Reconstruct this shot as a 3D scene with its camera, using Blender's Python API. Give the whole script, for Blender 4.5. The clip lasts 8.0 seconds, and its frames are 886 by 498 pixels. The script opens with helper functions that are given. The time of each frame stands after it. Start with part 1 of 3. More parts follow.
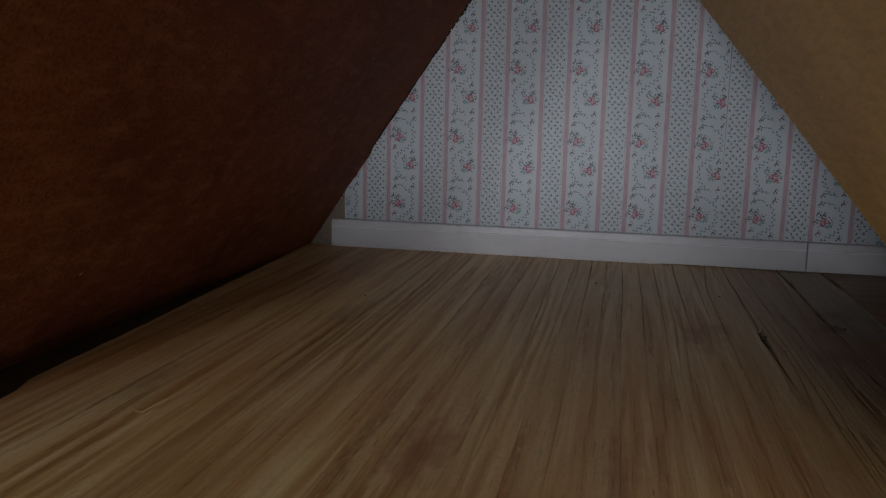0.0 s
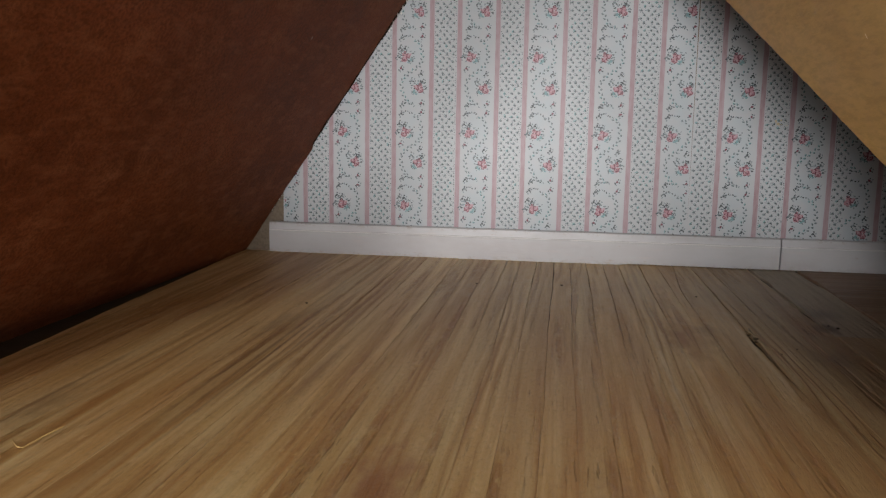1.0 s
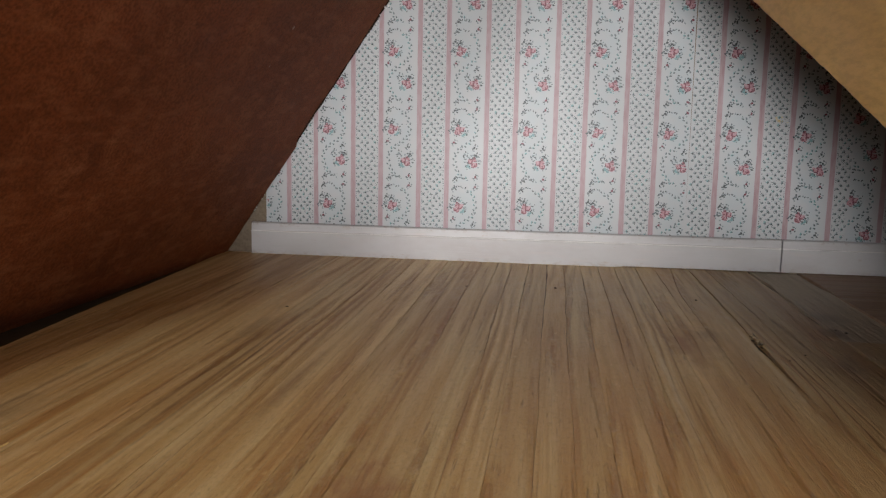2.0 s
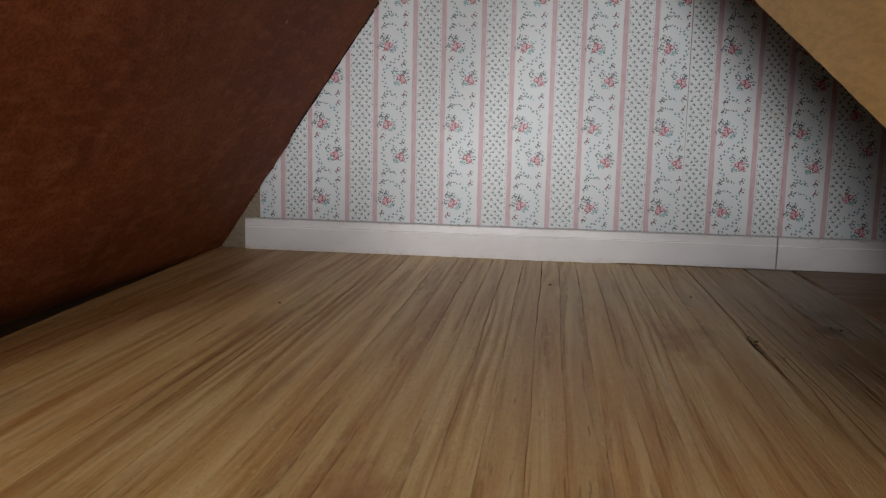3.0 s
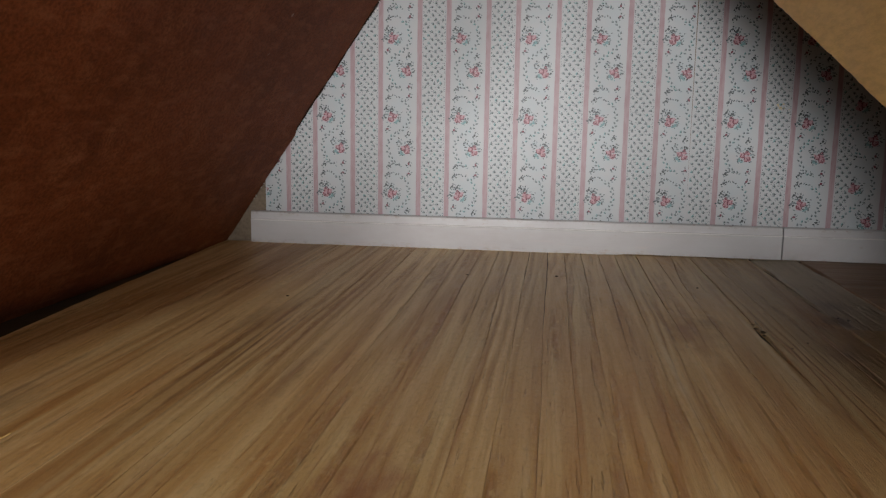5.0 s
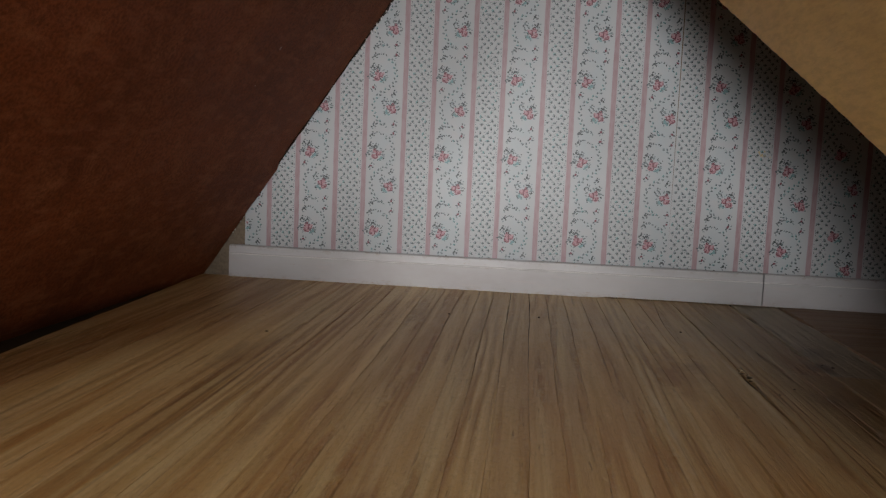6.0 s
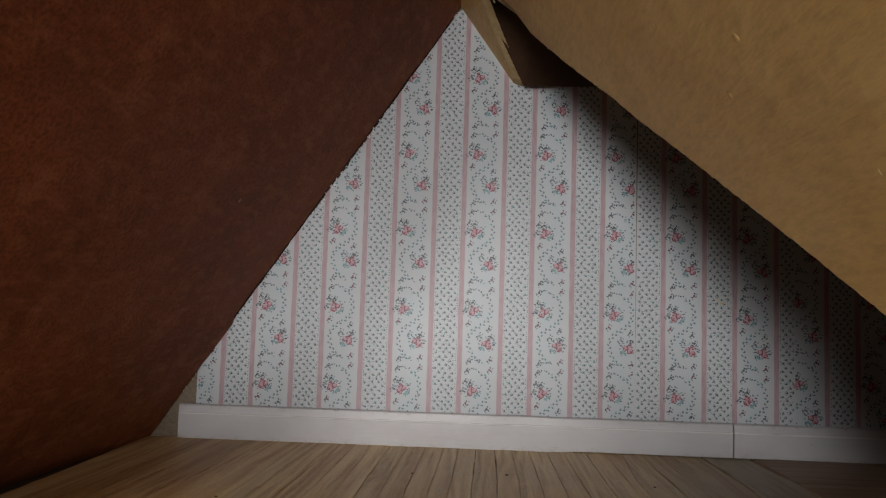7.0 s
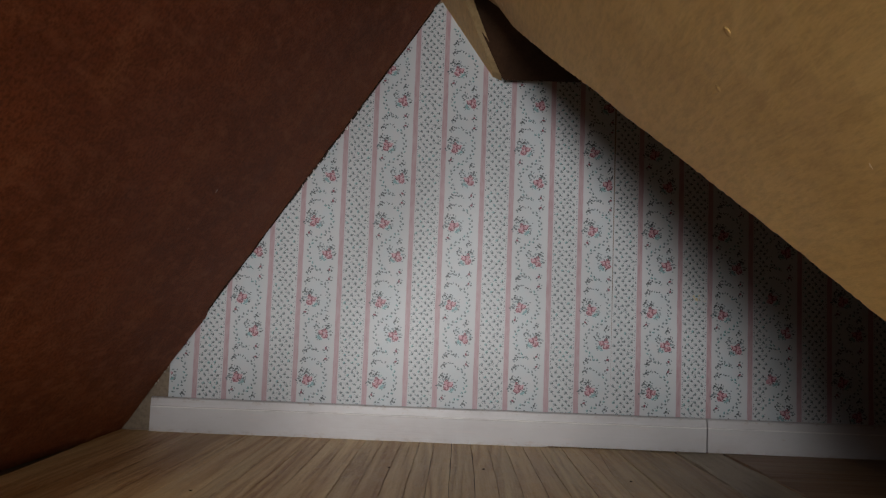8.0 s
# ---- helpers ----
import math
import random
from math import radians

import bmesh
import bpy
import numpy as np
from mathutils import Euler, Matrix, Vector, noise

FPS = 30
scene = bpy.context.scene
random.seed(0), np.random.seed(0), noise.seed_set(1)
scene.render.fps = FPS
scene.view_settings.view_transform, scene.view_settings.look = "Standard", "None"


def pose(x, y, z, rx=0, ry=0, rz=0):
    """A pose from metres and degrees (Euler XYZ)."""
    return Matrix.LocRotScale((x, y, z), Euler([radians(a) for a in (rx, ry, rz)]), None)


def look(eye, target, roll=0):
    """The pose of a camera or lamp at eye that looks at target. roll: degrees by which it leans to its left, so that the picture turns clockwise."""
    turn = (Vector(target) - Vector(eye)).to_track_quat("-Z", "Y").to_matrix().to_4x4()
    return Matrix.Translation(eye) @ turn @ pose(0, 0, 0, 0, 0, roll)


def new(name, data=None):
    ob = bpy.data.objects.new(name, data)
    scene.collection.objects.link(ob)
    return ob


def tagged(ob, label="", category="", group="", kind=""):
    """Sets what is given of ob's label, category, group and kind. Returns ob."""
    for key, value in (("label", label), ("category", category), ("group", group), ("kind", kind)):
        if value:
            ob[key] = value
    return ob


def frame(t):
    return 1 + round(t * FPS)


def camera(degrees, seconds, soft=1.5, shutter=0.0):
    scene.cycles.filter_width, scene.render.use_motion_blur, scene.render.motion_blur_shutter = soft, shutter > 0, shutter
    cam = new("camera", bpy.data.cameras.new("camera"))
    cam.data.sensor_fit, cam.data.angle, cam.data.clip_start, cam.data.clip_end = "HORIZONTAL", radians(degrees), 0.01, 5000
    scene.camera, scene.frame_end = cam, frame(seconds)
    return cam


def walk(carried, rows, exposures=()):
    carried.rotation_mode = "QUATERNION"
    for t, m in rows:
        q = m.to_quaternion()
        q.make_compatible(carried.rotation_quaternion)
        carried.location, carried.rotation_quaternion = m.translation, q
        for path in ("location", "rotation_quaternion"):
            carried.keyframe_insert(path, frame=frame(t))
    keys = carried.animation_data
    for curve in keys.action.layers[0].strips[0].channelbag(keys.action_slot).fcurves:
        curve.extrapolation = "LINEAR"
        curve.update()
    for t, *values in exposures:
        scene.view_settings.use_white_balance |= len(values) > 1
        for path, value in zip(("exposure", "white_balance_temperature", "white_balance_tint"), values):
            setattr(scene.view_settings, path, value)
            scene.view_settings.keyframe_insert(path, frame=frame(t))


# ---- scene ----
cam = camera(56.3, 8.0, soft=1.3)
PATH = [
    (0, (0.0085, -0.4324, 0.0751), (-0.401, 1.497, -0.256), 1.25),
    (0.5, (-0.0015, -0.4153, 0.0656), (-0.333, 1.532, -0.251), 0.70),
    (1, (-0.0006, -0.3993, 0.0640), (-0.281, 1.559, -0.231), 0.95),
    (1.5, (-0.0016, -0.3888, 0.0610), (-0.267, 1.573, -0.222), 1.05),
    (3, (-0.0008, -0.3831, 0.0606), (-0.252, 1.579, -0.234), 1.24),
    (3.5, (-0.0009, -0.3833, 0.0605), (-0.252, 1.578, -0.242), 1.54),
    (4, (-0.0011, -0.3834, 0.0608), (-0.255, 1.575, -0.256), 1.21),
    (4.5, (-0.0012, -0.3833, 0.0606), (-0.258, 1.576, -0.247), 1.03),
    (5.8, (-0.0045, -0.3850, 0.0610), (-0.258, 1.572, -0.265), 0.80),
    (6, (-0.0063, -0.3810, 0.0590), (-0.203, 1.598, -0.154), 2.50),
    (6.2, (-0.0120, -0.3775, 0.0560), (-0.120, 1.619, 0.012), 2.70),
    (6.5, (-0.0092, -0.3765, 0.0556), (-0.129, 1.618, 0.127), 2.23),
    (7, (-0.0085, -0.3743, 0.0568), (-0.117, 1.616, 0.224), 1.76),
    (7.5, (-0.0100, -0.3728, 0.0562), (-0.083, 1.615, 0.265), 1.89),
    (8, (-0.0114, -0.3727, 0.0560), (-0.050, 1.620, 0.215), 2.17),
]
EXPOSURES = [(0.0, -1.5, 5900, 10), (0.5, -0.7, 6200, 10), (1.0, -0.1, 6450, 10), (1.5, 0.12, 6500, 10), (3.0, -0.10, 6500, 10), (4.5, -0.20, 6500, 10), (5.8, -0.34, 6500, 10), (6.0, -0.50, 6500, 10), (7.0, -0.33, 6500, 10), (8.0, -0.44, 6500, 10)]
walk(cam, [(t, look(eye, target, roll)) for t, eye, target, roll in PATH], EXPOSURES)

# ---- light: daylight through four assumed windows and a skylight, all unseen, of the room in which the doll's house stands ----
WINDOW = (-0.12, -0.045, 0.16, 0.25)      # centre x and z, width, height
SHEEN_CLERESTORY = (-0.07, 0.55, 0.12, 0.24)  # a small high window over it, added for the sheen on the paper
FILL_SIDE_WINDOW = (0.28, 0.31, 0.16, 0.18)   # a smaller one further along the wall, added as fill for the west side
FILL_FAR_WINDOW = (-0.34, 0.20, 0.16, 0.20)   # one on the other side of the tall one, added as fill for the floor
FILL_SKYLIGHT = (0.0, -1.15, 0.60, 0.50)     # centre x and y, width, depth; added as fill for the front floor
ROOM_S, RZ1 = -1.60, 1.02
world = bpy.data.worlds.new("sky")
scene.world = world
world.use_nodes = True
wt = world.node_tree
sky = wt.nodes.new("ShaderNodeTexSky")
sky.sky_type = "NISHITA"
sky.sun_disc = False
sky.sun_elevation = radians(35)
sky.sun_rotation = radians(60)
wt.links.new(sky.outputs[0], wt.nodes["Background"].inputs[0])
wt.nodes["Background"].inputs[1].default_value = 0.1

LAMPS = [((cx, ROOM_S + 0.02, cz), (cx, 0, cz), wide, high, watts) for (cx, cz, wide, high), watts in ((WINDOW, 14.0), (SHEEN_CLERESTORY, 6.5), (FILL_SIDE_WINDOW, 3.2), (FILL_FAR_WINDOW, 3.6))]
LAMPS.append(((FILL_SKYLIGHT[0], FILL_SKYLIGHT[1], RZ1 - 0.01), (FILL_SKYLIGHT[0], FILL_SKYLIGHT[1] + 0.001, 0), FILL_SKYLIGHT[2], FILL_SKYLIGHT[3], 3.2))
for spot, target, wide, high, watts in LAMPS:
    daylight = new("assumed_daylight", bpy.data.lights.new("assumed_daylight", "AREA"))
    daylight.data.shape = "RECTANGLE"
    daylight.data.size, daylight.data.size_y = wide, high
    daylight.data.energy = watts
    daylight.data.color = (1.0, 0.99, 0.98)
    daylight.matrix_world = look(spot, target)


# ---- materials ----
def material(name):
    m = bpy.data.materials.new(name)
    m.use_nodes = True
    return m, m.node_tree, m.node_tree.nodes["Principled BSDF"]


def add(nt, kind, values=(), **props):
    n = nt.nodes.new("ShaderNode" + kind)
    for key, v in props.items():
        setattr(n, key, v)
    for where, v in values:
        if isinstance(v, bpy.types.NodeSocket):
            nt.links.new(v, n.inputs[where])
        else:
            n.inputs[where].default_value = v
    return n


def ramp(nt, fac, stops):
    n = add(nt, "ValToRGB", [(0, fac)])
    e = n.color_ramp.elements
    while len(e) < len(stops):
        e.new(0.5)
    for el, (p, c) in zip(e, stops):
        el.position, el.color = p, (*c, 1)
    return n.outputs[0]


def mix(nt, fac, a, b, blend="MIX"):
    n = add(nt, "Mix", data_type="RGBA", blend_type=blend)
    for where, v in ((0, fac), (6, a), (7, b)):
        if isinstance(v, bpy.types.NodeSocket):
            nt.links.new(v, n.inputs[where])
        elif where == 0:
            n.inputs[0].default_value = v
        else:
            n.inputs[where].default_value = (*v, 1)
    return n.outputs[2]


def math_node(nt, op, a, b=0.0, c=0.0):
    return add(nt, "Math", [(0, a), (1, b), (2, c)], operation=op).outputs[0]


def coords(nt, scale=(1, 1, 1), shift=None):
    tc = add(nt, "TexCoord")
    mp = add(nt, "Mapping", [("Vector", tc.outputs["Object"]), ("Scale", scale)])
    if shift is not None:
        nt.links.new(shift, mp.inputs["Location"])
    return mp.outputs[0]


def noise_tex(nt, vec, scale, detail=4.0, rough=0.55, distortion=0.0):
    return add(nt, "TexNoise", [("Vector", vec), ("Scale", scale), ("Detail", detail), ("Roughness", rough), ("Distortion", distortion)]).outputs[0]


def bump(nt, bsdf, height, strength, distance):
    b = add(nt, "Bump", [("Height", height), ("Strength", strength), ("Distance", distance)])
    nt.links.new(b.outputs[0], bsdf.inputs["Normal"])


def span(nt, v, a, b):
    return add(nt, "MapRange", [(0, v), (1, a), (2, b)]).outputs[0]


def grain_wood(name, dark, mid, pale, per_piece=True, grey=0.12, rough=0.42, along="y", ring=0.0044, stain=False):
    """Old pine: wandering growth rings with hard late-wood lines, fine fibres, pores, grime and worn pale ridges."""
    m, nt, bs = material(name)
    rnd = add(nt, "ObjectInfo").outputs["Random"]
    shift = add(nt, "CombineXYZ", [(0, math_node(nt, "MULTIPLY", rnd, 0.0012 if per_piece else 0.0)), (1, math_node(nt, "MULTIPLY", rnd, 0.01)), (2, 0.0)]).outputs[0]
    sq = {"y": lambda k: (1, k, 1), "z": lambda k: (1, 1, k), "x": lambda k: (k, 1, 1)}[along]
    across = add(nt, "SeparateXYZ", [(0, coords(nt, (1, 1, 1), shift))]).outputs[1 if along == "x" else 0]
    # ring phase: bent over a hand's breadth, kinked over a thumb's breadth, shaken over a hair
    bend = noise_tex(nt, coords(nt, sq(0.07), shift), 38, 2.0, 0.45)
    kink = noise_tex(nt, coords(nt, sq(0.10), shift), 130, 2.0, 0.5)
    shake = noise_tex(nt, coords(nt, sq(0.05), shift), 900, 2.0, 0.5)
    phase = math_node(nt, "MULTIPLY_ADD", across, 1.0 / ring, math_node(nt, "MULTIPLY", bend, 7.0))
    phase = math_node(nt, "ADD", phase, math_node(nt, "MULTIPLY_ADD", kink, 1.5, math_node(nt, "MULTIPLY", shake, 0.22)))
    saw = math_node(nt, "FRACT", phase)
    fade = noise_tex(nt, coords(nt, sq(0.06), shift), 75, 2.0, 0.5)
    soft = tuple(a * 0.55 + b * 0.45 for a, b in zip(mid, dark))
    late = tuple(a * 0.35 + b * 0.65 for a, b in zip(mid, dark))
    colour = ramp(nt, saw, [(0.0, soft), (0.12, mid), (0.30, pale), (0.52, mid), (0.72, soft), (0.84, late), (0.91, late), (1.0, soft)])
    plain = ramp(nt, noise_tex(nt, coords(nt, sq(0.04), shift), 150, 2.5, 0.5), [(0.36, soft), (0.46, mid), (0.62, pale)])
    colour = mix(nt, math_node(nt, "MULTIPLY", span(nt, fade, 0.36, 0.54), 0.88), colour, plain)
    broad = noise_tex(nt, coords(nt, sq(0.05), shift), 70, 2.0, 0.5)
    colour = mix(nt, math_node(nt, "MULTIPLY", span(nt, broad, 0.48, 0.62), 0.48), colour, (dark[0] * 1.12, dark[1] * 1.05, dark[2] * 0.95))
    worn = noise_tex(nt, coords(nt, sq(0.03), shift), 210, 2.0, 0.5)
    colour = mix(nt, math_node(nt, "MULTIPLY", span(nt, worn, 0.58, 0.66), 0.4), colour, tuple(min(0.85, c * 1.15) for c in pale))
    fibre = noise_tex(nt, coords(nt, sq(0.03), shift), 2000, 3, 0.65)
    colour = mix(nt, math_node(nt, "MULTIPLY", span(nt, fibre, 0.42, 0.72), 0.13), colour, tuple(c * 0.6 for c in dark))
    fleck = noise_tex(nt, coords(nt, sq(0.4)), 1000, 4, 0.75)
    colour = mix(nt, math_node(nt, "MULTIPLY", span(nt, fleck, 0.5, 0.70), 0.34), colour, tuple(c * 0.65 for c in dark))
    scuff = noise_tex(nt, coords(nt, sq(0.3)), 330, 3, 0.6)
    # broken brown grooves and pale raised ridges along the grain
    groove = noise_tex(nt, coords(nt, sq(0.04), shift), 250, 2.0, 0.5)
    broken = math_node(nt, "MULTIPLY", span(nt, groove, 0.56, 0.66), span(nt, scuff, 0.30, 0.55))
    colour = mix(nt, math_node(nt, "MULTIPLY", broken, 0.6), colour, (dark[0] * 0.95, dark[1] * 0.88, dark[2] * 0.8))
    lifted = math_node(nt, "MULTIPLY", span(nt, groove, 0.43, 0.34), 0.4)
    colour = mix(nt, lifted, colour, tuple(min(0.85, c * 1.1) for c in pale))
    colour = mix(nt, math_node(nt, "MULTIPLY", span(nt, scuff, 0.66, 0.70), 0.45), colour, tuple(min(0.85, c * 1.12) for c in pale))
    pore = noise_tex(nt, coords(nt, sq(0.06), shift), 1000, 2.0, 0.5)
    cluster = span(nt, noise_tex(nt, coords(nt, sq(0.3)), 55, 2), 0.42, 0.6)
    hole = math_node(nt, "MULTIPLY", span(nt, pore, 0.665, 0.70), math_node(nt, "MULTIPLY_ADD", cluster, 0.75, 0.15))
    colour = mix(nt, math_node(nt, "MULTIPLY", hole, 0.35), colour, tuple(c * 0.45 for c in dark))
    cloud = noise_tex(nt, coords(nt, sq(0.4), shift), 30, 3)
    colour = mix(nt, math_node(nt, "MULTIPLY", span(nt, cloud, 0.48, 0.72), 0.3), colour, (dark[0] * 1.3, dark[1] * 1.05, dark[2] * 0.8))
    grime = noise_tex(nt, coords(nt, (1, 0.6, 1)), 16, 5, 0.6)
    colour = mix(nt, math_node(nt, "MULTIPLY", span(nt, grime, 0.5, 0.75), grey), colour, (0.42, 0.34, 0.23))
    if stain:
        warp = math_node(nt, "MULTIPLY_ADD", noise_tex(nt, coords(nt, sq(0.5)), 240, 3), 1.6, -0.8)
        for kx, ky, rx, ry, amount, tint in FLOOR_TINTS:
            off2 = add(nt, "Mapping", [("Vector", add(nt, "TexCoord").outputs["Object"]), ("Location", (-kx / rx, -ky / ry, 0)), ("Scale", (1 / rx, 1 / ry, 0))]).outputs[0]
            d = math_node(nt, "ADD", add(nt, "VectorMath", [(0, off2)], operation="LENGTH").outputs["Value"], warp)
            colour = mix(nt, math_node(nt, "MULTIPLY", add(nt, "MapRange", [(0, d), (1, 1.1), (2, 0.2)]).outputs[0], amount), colour, tint)
        # broad brown patch: reddish wood tone and lens falloff put into one colour
        far = add(nt, "VectorMath", [(0, coords(nt, (1, 0.45, 1))), (1, (0.085, -0.09, 0))], operation="DISTANCE").outputs["Value"]
        rag = math_node(nt, "MULTIPLY_ADD", noise_tex(nt, coords(nt, sq(0.25)), 60, 4), 0.06, -0.03)
        colour = mix(nt, math_node(nt, "MULTIPLY", add(nt, "MapRange", [(0, math_node(nt, "ADD", far, rag)), (1, 0.07), (2, 0.01)]).outputs[0], 0.5), colour, (0.28, 0.17, 0.085), "MIX")
    tone = math_node(nt, "MULTIPLY_ADD", rnd, 0.2, 0.9)
    colour = mix(nt, 1.0, colour, add(nt, "CombineColor", [(0, tone), (1, tone), (2, tone)]).outputs[0], "MULTIPLY")
    nt.links.new(colour, bs.inputs["Base Color"])
    nt.links.new(math_node(nt, "MULTIPLY_ADD", fibre, 0.25, rough - 0.1), bs.inputs["Roughness"])
    bs.inputs["Specular IOR Level"].default_value = 0.38
    ridge = math_node(nt, "MULTIPLY", ramp(nt, saw, [(0.0, (0.2, 0.2, 0.2)), (0.6, (0.3, 0.3, 0.3)), (0.86, (1, 1, 1)), (1.0, (0.2, 0.2, 0.2))]), add(nt, "MapRange", [(0, fade), (1, 0.54), (2, 0.40)]).outputs[0])
    h = math_node(nt, "SUBTRACT", math_node(nt, "ADD", math_node(nt, "MULTIPLY", ridge, 0.7), math_node(nt, "MULTIPLY", fibre, 0.6)), hole)
    h = math_node(nt, "SUBTRACT", h, math_node(nt, "MULTIPLY", broken, 1.2))
    h = math_node(nt, "ADD", h, lifted)
    bump(nt, bs, math_node(nt, "ADD", h, math_node(nt, "MULTIPLY", fleck, 0.8)), 0.9, 0.0004)
    return m


def board(name, lo, hi, patch, grain=0.25, rough=0.6, speck=(0.6, 0.5, 0.4), speck_amount=0.5, bump_mm=0.15, fine=900, specks=0.60, stretch=0.35, gloss=0.15):
    """Hardboard or fibreboard: cloudy tone, short fibres, a few pale specks."""
    m, nt, bs = material(name)
    co = coords(nt)
    cloud = noise_tex(nt, co, 26, 5, 0.6, 0.4)
    colour = ramp(nt, cloud, [(0.30, lo), (0.72, hi)])
    blot = noise_tex(nt, co, 75, 3, 0.6)
    colour = mix(nt, math_node(nt, "MULTIPLY", span(nt, blot, 0.52, 0.72), 0.5), colour, patch)
    fibre = noise_tex(nt, coords(nt, (1, stretch, 1)), fine, 4, 0.7)
    colour = mix(nt, math_node(nt, "MULTIPLY", span(nt, fibre, 0.43, 0.62), grain), colour, tuple(c * 0.45 for c in lo))
    streak = noise_tex(nt, coords(nt, (1, stretch * 0.35, 1)), 260, 3, 0.6)
    colour = mix(nt, math_node(nt, "MULTIPLY", span(nt, streak, 0.5, 0.75), grain * 0.8), colour, patch)
    vor = add(nt, "TexVoronoi", [("Vector", co), ("Scale", 75.0), ("Randomness", 1.0)]).outputs["Distance"]
    pick = noise_tex(nt, co, 60, 1)
    dot = math_node(nt, "MULTIPLY", math_node(nt, "LESS_THAN", vor, 0.055), math_node(nt, "GREATER_THAN", pick, specks))
    colour = mix(nt, math_node(nt, "MULTIPLY", dot, speck_amount), colour, speck)
    nt.links.new(colour, bs.inputs["Base Color"])
    nt.links.new(math_node(nt, "MULTIPLY_ADD", blot, 0.25, rough - 0.12), bs.inputs["Roughness"])
    bs.inputs["Specular IOR Level"].default_value = gloss
    bump(nt, bs, math_node(nt, "ADD", math_node(nt, "MULTIPLY", fibre, 0.5), blot), 0.5, bump_mm * 0.001)
    return m


def paper(name, a0):
    """White wallpaper with pairs of pink watercolour bands; the dotted lanes are a shade cooler."""
    m, nt, bs = material(name)
    x = add(nt, "SeparateXYZ", [(0, add(nt, "TexCoord").outputs["Object"])]).outputs[0]
    u = math_node(nt, "WRAP", math_node(nt, "SUBTRACT", x, a0 - PERIOD / 4), PERIOD, 0.0)
    wob = math_node(nt, "MULTIPLY", math_node(nt, "SUBTRACT", noise_tex(nt, coords(nt, (1, 1, 0.25)), 500, 3), 0.5), 0.0006)
    u = math_node(nt, "ADD", u, wob)
    band = None
    for c in (PERIOD / 4, PERIOD / 4 + LANE):
        d = math_node(nt, "ABSOLUTE", math_node(nt, "SUBTRACT", u, c))
        one = add(nt, "MapRange", [(0, d), (1, 0.00122), (2, 0.00096)]).outputs[0]
        band = one if band is None else math_node(nt, "MAXIMUM", band, one)
    wash = noise_tex(nt, coords(nt, (2, 1, 0.5)), 420, 3)
    pink = ramp(nt, wash, [(0.35, (0.32, 0.195, 0.215)), (0.65, (0.375, 0.265, 0.28))])
    mid = math_node(nt, "ABSOLUTE", math_node(nt, "SUBTRACT", math_node(nt, "WRAP", math_node(nt, "SUBTRACT", u, PERIOD / 4 + LANE), PERIOD, 0.0), (PERIOD - LANE) / 2))
    haze = noise_tex(nt, coords(nt), 160, 2)
    lane = math_node(nt, "MULTIPLY", add(nt, "MapRange", [(0, mid), (1, 0.0075), (2, 0.003)]).outputs[0], span(nt, haze, 0.3, 0.6))
    soil = noise_tex(nt, coords(nt), 24, 4)
    white = ramp(nt, soil, [(0.3, (0.42, 0.427, 0.442)), (0.7, (0.46, 0.466, 0.482))])
    cool = mix(nt, 1.0, white, (0.93, 1.0, 1.02), "MULTIPLY")
    base = mix(nt, lane, white, cool)
    base = mix(nt, band, base, pink)
    tex = noise_tex(nt, coords(nt), 2200, 3)
    nt.links.new(base, bs.inputs["Base Color"])
    bs.inputs["Roughness"].default_value = 0.48
    bs.inputs["Specular IOR Level"].default_value = 0.6
    bump(nt, bs, math_node(nt, "ADD", tex, math_node(nt, "MULTIPLY", soil, 3.0)), 0.25, 0.0001)
    return m


def ink(name, c):
    m, nt, bs = material(name)
    v = noise_tex(nt, coords(nt), 1500, 2)
    nt.links.new(ramp(nt, v, [(0.3, tuple(k * 0.85 for k in c)), (0.7, tuple(min(1, k * 1.15) for k in c))]), bs.inputs["Base Color"])
    bs.inputs["Roughness"].default_value = 0.48
    bs.inputs["Specular IOR Level"].default_value = 0.6
    return m


